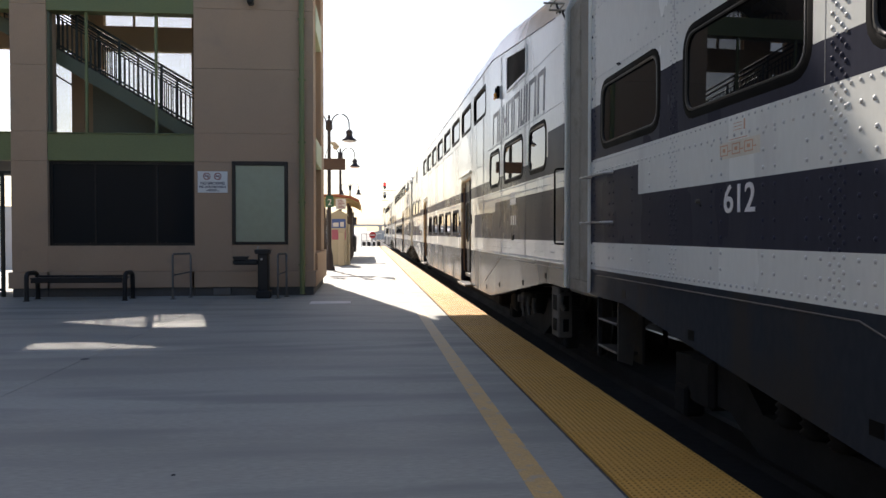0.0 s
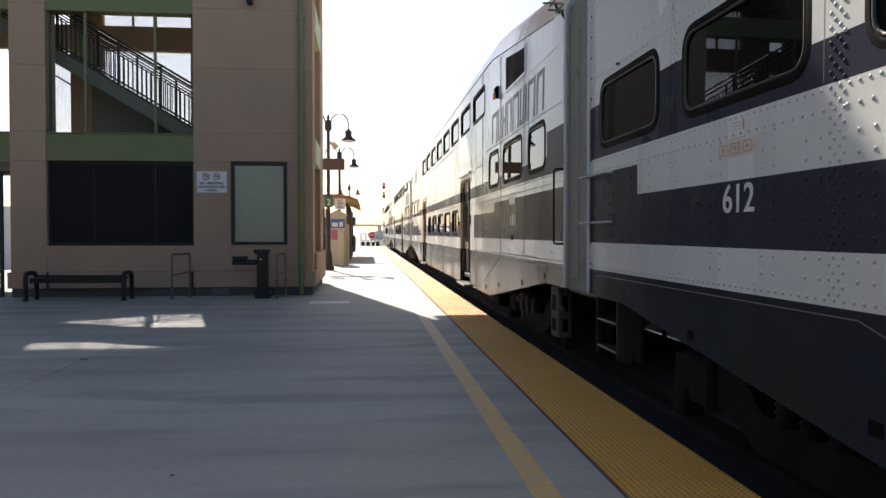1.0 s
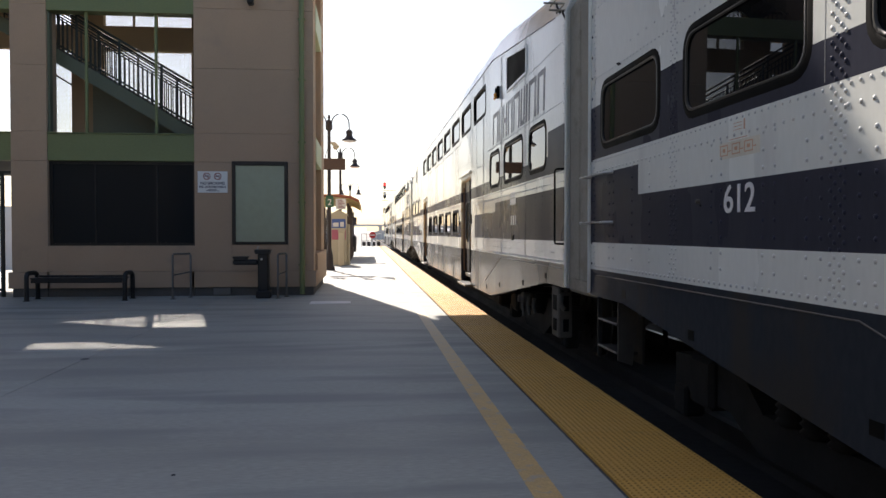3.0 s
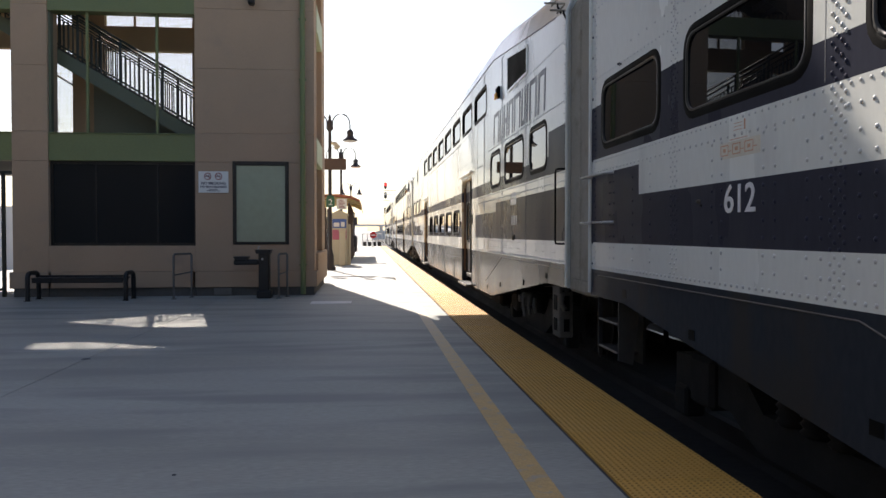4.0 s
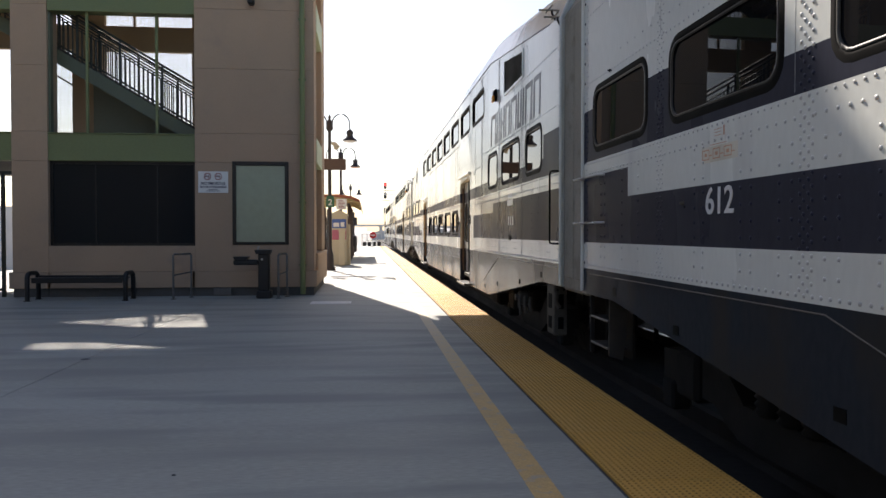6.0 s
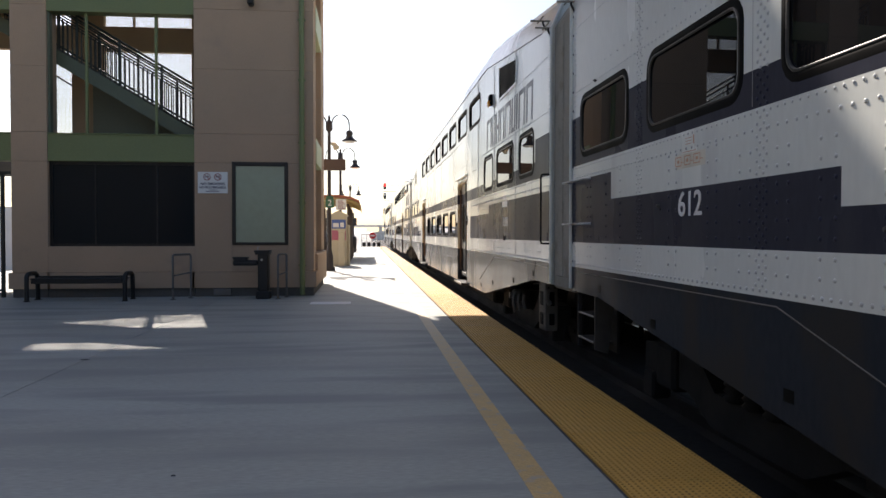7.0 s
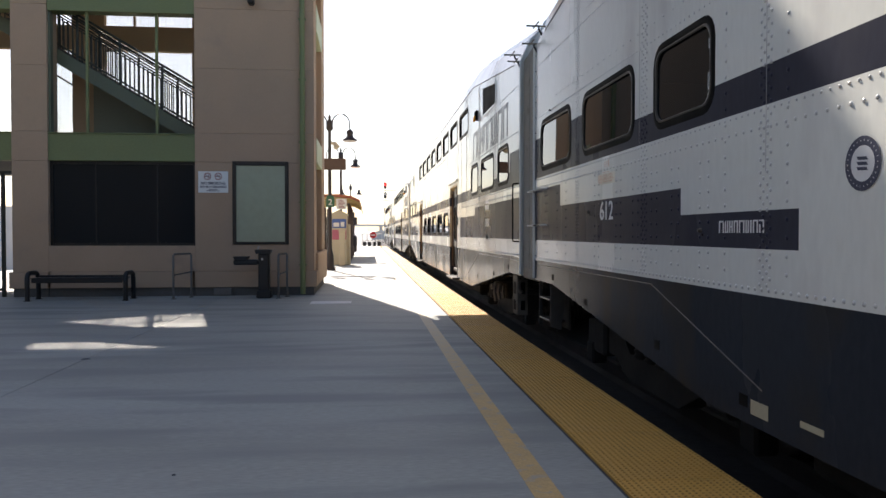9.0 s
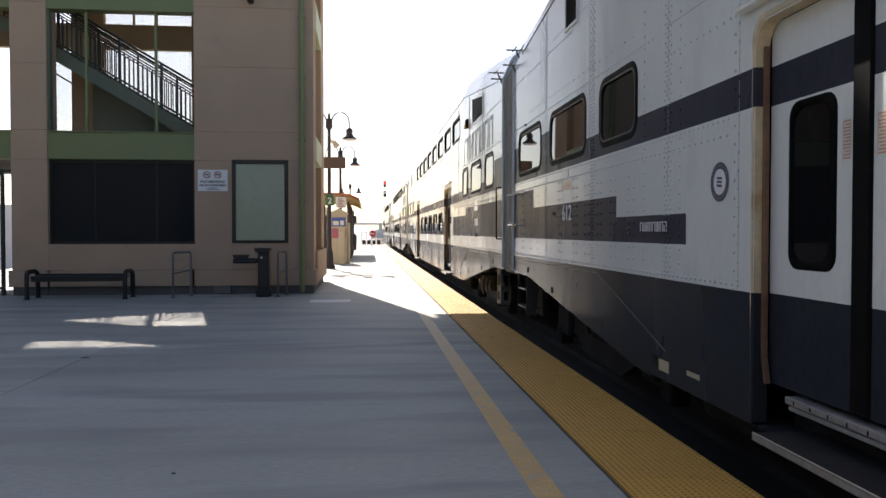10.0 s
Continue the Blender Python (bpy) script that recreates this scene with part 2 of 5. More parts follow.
# ---- mesh helpers ----
class M:
    """Vertices, faces and material slots of one mesh."""
    def __init__(self):
        self.v, self.f, self.m, self.smooth = [], [], [], []

    def face(self, pts, mi=0, sm=False):
        i = len(self.v)
        self.v.extend(tuple(p) for p in pts)
        self.f.append(tuple(range(i, i + len(pts))))
        self.m.append(mi)
        self.smooth.append(sm)

    def idx(self, verts, faces, mi=0, sm=False):
        i = len(self.v)
        self.v.extend(tuple(p) for p in verts)
        for f in faces:
            self.f.append(tuple(i + k for k in f))
            self.m.append(mi)
            self.smooth.append(sm)
        return self

    def box(self, x0, x1, y0, y1, z0, z1, mi=0, c=0.0):
        """A box; c: chamfer of its edges."""
        if c <= 0:
            vs = [(x, y, z) for z in (z0, z1) for y in (y0, y1) for x in (x0, x1)]
            return self.idx(vs, [(0, 2, 3, 1), (4, 5, 7, 6), (0, 1, 5, 4), (2, 6, 7, 3), (0, 4, 6, 2), (1, 3, 7, 5)], mi)
        c = min(c, (x1 - x0) * 0.45, (y1 - y0) * 0.45, (z1 - z0) * 0.45)
        bm = bmesh.new()
        bmesh.ops.create_cube(bm, size=1)
        for v in bm.verts:
            v.co = ((x0 + x1) / 2 + v.co.x * (x1 - x0), (y0 + y1) / 2 + v.co.y * (y1 - y0), (z0 + z1) / 2 + v.co.z * (z1 - z0))
        bmesh.ops.bevel(bm, geom=bm.edges[:], offset=c, segments=1, affect='EDGES')
        bm.verts.index_update()
        self.idx([v.co[:] for v in bm.verts], [[v.index for v in f.verts] for f in bm.faces], mi)
        bm.free()
        return self

    def tube(self, pts, r, n=8, mi=0, caps=True):
        """A round bar along pts; r: one radius or one for each point."""
        pts = [Vector(p) for p in pts]
        rs = list(r) if isinstance(r, (list, tuple)) else [r] * len(pts)
        rings, up0 = [], None
        for i, p in enumerate(pts):
            d = (pts[min(i + 1, len(pts) - 1)] - pts[max(i - 1, 0)]).normalized()
            if up0 is None:
                up0 = Vector((1, 0, 0)) if abs(d.x) < 0.8 else Vector((0, 1, 0))
            a = d.cross(up0).normalized()
            b = d.cross(a).normalized()
            rings.append([p + (a * math.cos(2 * math.pi * k / n) + b * math.sin(2 * math.pi * k / n)) * rs[i] for k in range(n)])
        vs = [q for ring in rings for q in ring]
        fs = [(i * n + k, i * n + (k + 1) % n, (i + 1) * n + (k + 1) % n, (i + 1) * n + k) for i in range(len(pts) - 1) for k in range(n)]
        self.idx(vs, fs, mi, True)
        if caps:
            self.face(rings[0][::-1], mi)
            self.face(rings[-1], mi)
        return self

    def lathe(self, prof, cx=0, cy=0, n=16, mi=0):
        """A body turned about the upright through (cx, cy); prof: radius and height, from the bottom up."""
        vs = [(cx + r * math.cos(2 * math.pi * k / n), cy + r * math.sin(2 * math.pi * k / n), z) for r, z in prof for k in range(n)]
        fs = [(i * n + k, i * n + (k + 1) % n, (i + 1) * n + (k + 1) % n, (i + 1) * n + k) for i in range(len(prof) - 1) for k in range(n)]
        self.idx(vs, fs, mi, True)
        self.face(vs[:n][::-1], mi)
        self.face(vs[-n:], mi)
        return self

    def prism(self, poly, axis, a, b, mi=0):
        """A polygon pushed along an axis from a to b. poly gives the two other coordinates in order."""
        def at(p, k):
            q = list(p)
            q.insert(axis, k)
            return q
        n = len(poly)
        vs = [at(p, a) for p in poly] + [at(p, b) for p in poly]
        fs = [(k, (k + 1) % n, n + (k + 1) % n, n + k) for k in range(n)] + [tuple(range(n))[::-1], tuple(range(n, 2 * n))]
        return self.idx(vs, fs, mi)


def mesh_of(name, mb, mats):
    me = bpy.data.meshes.new(name)
    me.from_pydata(mb.v, [], mb.f)
    for m in (mats if isinstance(mats, (list, tuple)) else [mats]):
        me.materials.append(m)
    me.polygons.foreach_set("material_index", mb.m)
    me.polygons.foreach_set("use_smooth", mb.smooth)
    me.validate()
    bm = bmesh.new()
    bm.from_mesh(me)
    bmesh.ops.recalc_face_normals(bm, faces=bm.faces[:])
    bm.to_mesh(me)
    bm.free()
    me.update()
    return me


def part(name, mb, mats, parent=None, label="", kind=""):
    ob = new(name, mesh_of(name, mb, mats))
    if parent is not None:
        ob.parent = parent
    return tagged(ob, label, kind=kind)


def thing(name, label, category, at=(0, 0, 0), group="", kind=""):
    ob = new(name)
    ob.location = at
    return tagged(ob, label, category, group, kind)


def solo(name, mb, mats, label, category, group="", kind=""):
    return tagged(part(name, mb, mats), label, category, group, kind)


def words(name, text, size, m, mats, parent=None, depth=0.002, bold=0.0):
    """Raised lettering, turned into a mesh. m places it: x along the writing, y up, z out of the face."""
    cu = bpy.data.curves.new(name, 'FONT')
    cu.body, cu.size, cu.extrude, cu.offset = text, size, depth, bold
    cu.align_x, cu.align_y = 'CENTER', 'CENTER'
    tmp = new(name, cu)
    dg = bpy.context.evaluated_depsgraph_get()
    me = bpy.data.meshes.new_from_object(tmp.evaluated_get(dg))
    bpy.data.objects.remove(tmp)
    bpy.data.curves.remove(cu)
    me.transform(m)
    me.materials.clear()
    me.materials.append(mats)
    ob = new(name, me)
    if parent is not None:
        ob.parent = parent
    return ob


def rounded(w0, w1, h0, h1, r, n=4):
    """Corners of a rounded rectangle, in order."""
    out = []
    for cx, cy, a0 in ((w1 - r, h1 - r, 0), (w0 + r, h1 - r, 90), (w0 + r, h0 + r, 180), (w1 - r, h0 + r, 270)):
        for k in range(n + 1):
            a = radians(a0 + 90 * k / n)
            out.append((cx + r * math.cos(a), cy + r * math.sin(a)))
    return out


# ---- ground, platform, track ----
g = M()
for x0, x1 in ((-3000, -12.0), (8.0, 3000)):
    g.face([(x0, -3000, -0.5), (x1, -3000, -0.5), (x1, 4000, -0.5), (x0, 4000, -0.5)])
g.face([(-12, -3000, -0.5), (8, -3000, -0.5), (8, 4000, -0.5), (-12, 4000, -0.5)])
solo("ground", g, GROUND, "dry dusty ground beyond the platform", "ground", kind="structure")

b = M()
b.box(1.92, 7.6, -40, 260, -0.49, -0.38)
solo("track_bed", b, BALLAST, "ballast bed under the rails, darkened for shade", "track bed", kind="structure")
for x in (2.76, 4.20):
    r = M()
    r.prism([(x - 0.07, -0.38), (x + 0.07, -0.38), (x + 0.02, -0.34), (x + 0.036, -0.24), (x + 0.036, -0.2), (x - 0.036, -0.2), (x - 0.036, -0.24), (x - 0.02, -0.34)], 1, -40, 260)
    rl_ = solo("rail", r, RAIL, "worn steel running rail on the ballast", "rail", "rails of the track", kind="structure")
    if x > 4:
        part("rail_head", M().box(x - 0.028, x + 0.028, -40, 260, -0.2, -0.197), POLISHED, rl_, "polished running surface")

# unseen block beyond the train, added to keep light from under it
op = M()
op.box(5.12, 14, -40, 90, -0.5, 0.0)
solo("opposite_platform", op, CONCRETE, "unseen concrete block beyond the train, added to stop low light", "platform", kind="structure")
PLAT_END = 74.0
p = M()
p.box(-12.0, 1.84, -12, PLAT_END, -0.5, -0.012)
platform = solo("platform", p, JOINT, "concrete station platform with joints", "platform", kind="structure")
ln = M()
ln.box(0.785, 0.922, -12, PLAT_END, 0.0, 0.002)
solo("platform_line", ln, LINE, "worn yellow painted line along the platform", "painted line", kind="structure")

# ---- bilevel coaches ----
CAR_L, CAR_W, LEAN = 25.1, 3.0, 0.0
SIDE_X = 1.98
CAR_PITCH = 25.9


def roof_z(y):
    e = min(y, CAR_L - y)
    return 3.45 + 0.50 * min(1, max(0, e) / 4.4)


def sill_z(y):
    e = min(y, CAR_L - y)
    return 0.70 if e < 0.85 else max(0.25, 0.70 - 0.45 * (e - 0.85) / 3.75)


def skin(y, z, d=0.0):
    """A point on the coach's side at y along and z up, d metres proud of it."""
    return (max(0.0, z - 3.0) * LEAN - d, y, z)


# openings on the side: y0, y1, z0, z1 with y from the end that has the loop grab iron
END_WINDOWS = [(0.85, 1.80), (2.10, 3.50), (3.78, 4.74), (CAR_L - 4.645, CAR_L - 3.705), (CAR_L - 3.345, CAR_L - 1.95), (CAR_L - 1.59, CAR_L - 0.27)]
UPPER = [(5.1 + 1.775 * k, 5.1 + 1.775 * k + 1.45) for k in range(8)]
LOWER = [(8.75, 9.95), (10.27, 11.62), (11.95, 13.32), (13.66, 15.05), (15.40, 16.55)]
DOORS = [(6.90, 8.34), (CAR_L - 7.80, CAR_L - 6.33)]
RECESS = 0.085
DOOR_Z = (0.44, 2.30)
WINS = [(a + 0.045, b - 0.045, z0 + 0.045, z1 - 0.045) for row, z0, z1 in ((END_WINDOWS, 1.945, 2.525), (UPPER, 3.21, 3.73), (LOWER, 1.21, 1.75)) for a, b in row]
HATCH = [(1.92, 1.27, 3.55), (CAR_L - 2.645, 0.39, 3.60)]


def livery(y, z):
    """0 silver white, 1 navy, 2 slate skirt."""
    a = CAR_L - y
    if z < 0.93:
        return 2
    if 1.885 < z < 2.085:
        return 1
    if a < 2.6 and 1.885 < z < 2.34:
        return 1
    if y < 0.8 and 1.88 < z < 2.35:
        return 1
    if z > 1.165:
        if a < 5.5:
            if z < (1.75 if a < 1.18 else 1.53 if a < 4.18 else 1.36):
                return 1
        elif y < 6.4:
            if z < (1.715 if y < 4.2 else 1.575):
                return 1
        elif 8.4 < y < CAR_L - 8.0 and z < 1.49:
            return 1
    return 0


def grid_skin(mb, y0, y1, z0, z1, holes, d=0.0, cuts_y=(), cuts_z=()):
    ys = sorted(set([y0, y1] + [v for h in holes for v in h[:2]] + list(cuts_y)))
    zs = sorted(set([z0, z1] + [v for h in holes for v in h[2:]] + list(cuts_z)))
    ys = [v for v in ys if y0 <= v <= y1]
    zs = [v for v in zs if z0 <= v <= z1]
    for ya, yb in zip(ys, ys[1:]):
        for za, zb in zip(zs, zs[1:]):
            cy, cz = (ya + yb) / 2, (za + zb) / 2
            if any(h[0] < cy < h[1] and h[2] < cz < h[3] for h in holes):
                continue
            q = []
            for y, z in ((ya, za), (yb, za), (yb, zb), (ya, zb)):
                q.append((y, min(max(z, sill_z(y)), roof_z(y))))
            if abs(q[0][1] - q[3][1]) < 1e-4 and abs(q[1][1] - q[2][1]) < 1e-4:
                continue
            mb.face([skin(y, z, d) for y, z in q], livery(cy, cz))


def ring(mb, y0, y1, z0, z1, r, wide, proud, deep, mi=0):
    """A rounded frame round an opening."""
    outer, inner = rounded(y0 - wide, y1 + wide, z0 - wide, z1 + wide, r + wide), rounded(y0 + 0.012, y1 - 0.012, z0 + 0.012, z1 - 0.012, r)
    mid = rounded(y0 - wide * 0.35, y1 + wide * 0.35, z0 - wide * 0.35, z1 + wide * 0.35, r + wide * 0.35)
    n = len(outer)
    loops = [[skin(a, b, 0.0) for a, b in outer], [skin(a, b, proud) for a, b in mid], [skin(a, b, proud * 0.8) for a, b in inner], [skin(a, b, -deep) for a, b in inner]]
    vs = [p for L in loops for p in L]
    fs = [(i * n + k, i * n + (k + 1) % n, (i + 1) * n + (k + 1) % n, (i + 1) * n + k) for i in range(3) for k in range(n)]
    mb.idx(vs, fs, mi, True)


def dome(mb, c, r, mi=0, k=6):
    """A rivet head standing out of the coach's side."""
    y, z = c
    loops = []
    for w, h in ((1.0, 0.0), (0.80, 0.34), (0.40, 0.54)):
        loops += [skin(y + w * r * math.cos(2 * math.pi * i / k), z + w * r * math.sin(2 * math.pi * i / k), r * h) for i in range(k)]
    mb.idx(loops, [(j * k + i, j * k + (i + 1) % k, (j + 1) * k + (i + 1) % k, (j + 1) * k + i) for j in range(2) for i in range(k)] + [tuple(range(2 * k, 3 * k))], mi, True)


def wordmark(car, y, z0, z1, widths, gap, stem, slant, m):
    """A wordmark as a row of plain open blocks: two stems and a bar each; y falls along the row."""
    first, h = None, z1 - z0
    for k, w in enumerate(widths):
        wm = M()

        def bar(a, b, za, zb):
            sa, sb = slant - 2 * slant * (za - z0) / h, slant - 2 * slant * (zb - z0) / h
            wm.prism([(a + sa, za), (b + sa, za), (b + sb, zb), (a + sb, zb)], 0, -0.003, 0.0)
        if w < stem * 2.2:
            bar(y, y - w, z0, z1)
        else:
            bar(y, y - stem, z0, z1)
            bar(y - w + stem, y - w, z0, z1)
            lift = (0.87, 0.0, 0.44, 0.87)[k % 4] * h
            bar(y - stem, y - w + stem, z0 + lift, z0 + lift + 0.13 * h)
        ob = part("letter_block" if first else "wordmark", wm, m, first or car)
        first = first or ob
        y -= w + gap


def make_coach():
    car = thing("passenger_coach", "silver-white bilevel passenger coach with navy stripes, riveted sides, dark tinted windows", "train car", group="coaches of the train")
    # shell: near side with real openings, plain far side, roof, ends, underframe
    body = M()
    holes = WINS + [(a, b, 0.25, DOOR_Z[1]) for a, b in DOORS]
    cy = [0.85, 4.6, 4.4, CAR_L - 0.85, CAR_L - 4.6, CAR_L - 4.4, CAR_L - 1.18, CAR_L - 2.6, CAR_L - 4.18, CAR_L - 5.5, 0.8, 4.2, 6.4, 8.4, CAR_L - 8.0]
    cz = [0.93, 1.165, 1.36, 1.49, 1.53, 1.575, 1.715, 1.75, 2.35, 1.86, 1.88, 1.885, 2.085, 2.34, 3.0, 3.45, 3.6]
    grid_skin(body, 0, CAR_L, 0.25, 3.95, holes, 0.0, cy, cz)
    stations = [0, 1.1, 2.2, 3.3, 4.4, 8, 12.5, 17, CAR_L - 4.4, CAR_L - 3.3, CAR_L - 2.2, CAR_L - 1.1, CAR_L]
    for ya, yb in zip(stations, stations[1:]):
        rows = []
        for y in (ya, yb):
            t = roof_z(y)
            rows.append([(0, y, t), (0.12, y, t + 0.29), (0.34, y, t + 0.50), (0.8, y, t + 0.62), (1.5, y, t + 0.68), (2.2, y, t + 0.62), (2.66, y, t + 0.50), (CAR_W, y, t), (CAR_W, y, sill_z(y))])
        for k in range(8):
            body.face([rows[0][k], rows[1][k], rows[1][k + 1], rows[0][k + 1]], 0)
    for y in (0.004, CAR_L - 0.004):
        t = roof_z(y)
        body.face([(0, y, 0.70), (0, y, t), (0.12, y, t + 0.29), (0.34, y, t + 0.50), (0.8, y, t + 0.62), (2.2, y, t + 0.62), (2.66, y, t + 0.50), (CAR_W, y, t), (CAR_W, y, 0.70)], 0)
    for ya, yb in zip((0, 0.85, 4.6, CAR_L - 4.6, CAR_L - 0.85), (0.85, 4.6, CAR_L - 4.6, CAR_L - 0.85, CAR_L)):
        body.face([(0, ya, sill_z(ya)), (CAR_W, ya, sill_z(ya)), (CAR_W, yb, sill_z(yb)), (0, yb, sill_z(yb))], 2)
    part("body", body, [ALU, BLUE, SKIRT], car)
    # black sheet set behind the windows in place of the unlit interior
    inner = M()
    inner.box(0.75, 0.80, 0.3, CAR_L - 0.3, 0.8, 3.1)
    inner.box(0.75, 0.80, 4.8, CAR_L - 4.8, 3.1, 4.2)
    part("dark_interior_sheet", inner, RUBBER, car, "black sheet behind tinted glass, standing in for the unlit interior")
    # windows
    for y0, y1, z0, z1 in WINS:
        w = M()
        end = 1.8 < z0 < 2.2
        ring(w, y0, y1, z0, z1, 0.105 if end else 0.07, 0.046 if end else 0.052, 0.005 if end else 0.006, 0.03)
        wo = part("window", w, GASKET, car, "rounded black rubber window gasket")
        if end:
            lip = M()
            ring(lip, y0 + 0.004, y1 - 0.004, z0 + 0.004, z1 - 0.004, 0.10, 0.0035, 0.0065, 0.005)
            part("glazing_strip", lip, STRIPDK, wo, "thin worn glazing strip")
        gl = M()
        ym, zm = (y0 + y1) / 2, (z0 + z1) / 2
        gl.face([skin(a, b, -0.012 + 0.0085 * (a - ym) - 0.0095 * (b - zm) if end else -0.022) for a, b in rounded(y0 + 0.005, y1 - 0.005, z0 + 0.005, z1 - 0.005, 0.11 if end else 0.075)])
        part("pane", gl, CARGLASS, wo)
    for h, wide_, lo_top in HATCH:
        sgn = 1 if h < 10 else -1
        quad = [(h, 3.25), (h + sgn * wide_, 3.25), (h + sgn * wide_, 3.70), (h, lo_top)]
        big = [(h - sgn * 0.03, 3.22), (h + sgn * (wide_ + 0.03), 3.22), (h + sgn * (wide_ + 0.03), 3.735), (h - sgn * 0.03, lo_top + 0.03)]
        w = M()
        w.idx([skin(a, b) for a, b in big] + [skin(a, b, 0.014) for a, b in big] + [skin(a, b, 0.014) for a, b in quad] + [skin(a, b, 0.003) for a, b in quad],
              [(i * 4 + k, i * 4 + (k + 1) % 4, (i + 1) * 4 + (k + 1) % 4, (i + 1) * 4 + k) for i in range(3) for k in range(4)])
        wo = part("louvre_frame", w, ALU, car, "riveted louvre frame with a sloping top")
        sl = M()
        sl.face([skin(a, b, 0.004) for a, b in quad])
        for k in range(7):
            z = 3.265 + 0.04 * k
            sl.face([skin(h, z, 0.007), skin(h + sgn * wide_, z, 0.007), skin(h + sgn * wide_, z + 0.028, 0.004), skin(h, z + 0.028, 0.004)])
        part("louvre", sl, RUBBER, wo)
    # doors, recessed in their openings
    for y0, y1 in DOORS:
        fr = M()
        arch = [(y0, DOOR_Z[0] - 0.18), (y0, 0.93), (y0, 1.885), (y0, 2.085)] + [(y0 + 0.12 - 0.12 * math.cos(a), DOOR_Z[1] - 0.12 + 0.12 * math.sin(a)) for a in (0, 0.4, 0.8, 1.2, 1.57)]
        arch += [(y0 + y1 - a, b) for a, b in arch[::-1]]
        mid_ = (y0 + y1) / 2
        wide = [(a + (0.034 if a > mid_ else -0.034), b + (0.040 if b > 2.1 else 0)) for a, b in arch]
        lip = [(a + (0.012 if a > mid_ else -0.012), b + (0.014 if b > 2.1 else 0)) for a, b in arch]
        loops = [[skin(a, b, 0.001) for a, b in wide], [skin(a, b, 0.006) for a, b in lip], [skin(a, b, -0.006) for a, b in arch], [skin(a, b, -RECESS + 0.008) for a, b in arch]]
        n = len(arch)
        fr.idx([q for L in loops for q in L], [(i * n + k, i * n + k + 1, (i + 1) * n + k + 1, (i + 1) * n + k) for i in range(3) for k in range(n - 1)])
        dr = part("door_frame", fr, [TAN, SKIRT, BLUE], car, "weathered cream door surround with painted stripes")
        for f in dr.data.polygons:
            if f.center.z < 0.93:
                f.material_index = 1
            elif 1.885 < f.center.z < 2.085:
                f.material_index = 2
        for ya, yb in ((y0, y0 + 0.014), (y1 - 0.014, y1)):
            rub = M()
            rub.box(0.040, 0.074, ya, yb, 0.60, 2.19, 0, 0.004)
            s_in = 1 if ya == y0 else -1
            inward = yb + 0.004 if ya == y0 else ya - 0.004
            rub.prism([(ya, 0.60), (yb, 0.60), (yb + s_in * 0.030, 0.47), (ya + s_in * 0.030, 0.47)], 0, 0.042, 0.072)
            for k in range(9):
                rub.box(0.052, 0.062, min(inward, (ya + yb) / 2), max(inward, (ya + yb) / 2), 0.72 + 0.18 * k, 0.744 + 0.18 * k)
            part("rub_strip", rub, RUST, dr, "rusty bolted rub strip")
        mid = (y0 + y1) / 2
        for a, b in ((y0 + 0.005, mid - 0.055), (mid + 0.055, y1 - 0.005)):
            leaf = M()
            lo_m, hi_m = (0.19, 0.148) if a < mid - 0.2 else (0.148, 0.19)
            hole = (a + lo_m, b - hi_m, 1.086, 1.85)
            grid_skin(leaf, a, b, DOOR_Z[0] + 0.03, DOOR_Z[1], [hole], -RECESS, (), (0.93, 1.885, 2.085))
            lf = part("door_leaf", leaf, [ALU, BLUE, SKIRT], car)
            for f in lf.data.polygons:
                if f.material_index == 1 and f.center.z < 1.8:
                    f.material_index = 0
            wr = M()
            outer, inner_ = rounded(hole[0] - 0.024, hole[1] + 0.024, hole[2] - 0.024, hole[3] + 0.024, 0.078), rounded(hole[0] + 0.014, hole[1] - 0.014, hole[2] + 0.014, hole[3] - 0.014, 0.085)
            n = len(outer)
            loops = [[skin(p, q, -RECESS) for p, q in outer], [skin(p, q, 0.013 - RECESS) for p, q in inner_], [skin(p, q, -0.025 - RECESS) for p, q in inner_]]
            wr.idx([p for L in loops for p in L], [(i * n + k, i * n + (k + 1) % n, (i + 1) * n + (k + 1) % n, (i + 1) * n + k) for i in range(2) for k in range(n)], 0, True)
            wo = part("door_window", wr, GASKET, lf, "tall rounded door window gasket")
            gl = M()
            gl.face([skin(p, q, 0.003 - RECESS) for p, q in inner_])
            # the pane belongs to the leaf as the deepest level allowed
            part("pane", gl, CARGLASS, lf)
            dec = M()
            dy = b - 0.085 if a < mid - 0.2 else a + 0.03
            for k in range(12):
                za = 1.56 + 0.0145 * k
                short = 0.012 if k % 4 == 2 else 0.004
                dec.face([skin(dy + 0.004, za, 0.003 - RECESS), skin(dy + 0.05 - short, za, 0.003 - RECESS), skin(dy + 0.05 - short, za + 0.007, 0.003 - RECESS), skin(dy + 0.004, za + 0.007, 0.003 - RECESS)])
            for ya, yb in ((dy, dy + 0.004), (dy + 0.048, dy + 0.052)):
                dec.face([skin(ya, 1.555, 0.003 - RECESS), skin(yb, 1.555, 0.003 - RECESS), skin(yb, 1.732, 0.003 - RECESS), skin(ya, 1.732, 0.003 - RECESS)])
            part("decal", dec, ORANGE, lf, "faded orange warning decal")
        seal = M()
        seal.box(0.070, 0.12, mid - 0.062, mid + 0.062, DOOR_Z[0] + 0.03, DOOR_Z[1], 0, 0.01)
        part("door_seal", seal, RUBBER, car, "black rubber seal between door leaves")
        th = M()
        th.box(0.058, 0.16, y0 + 0.20, y1 - 0.20, 0.405, 0.440, 0, 0.004)
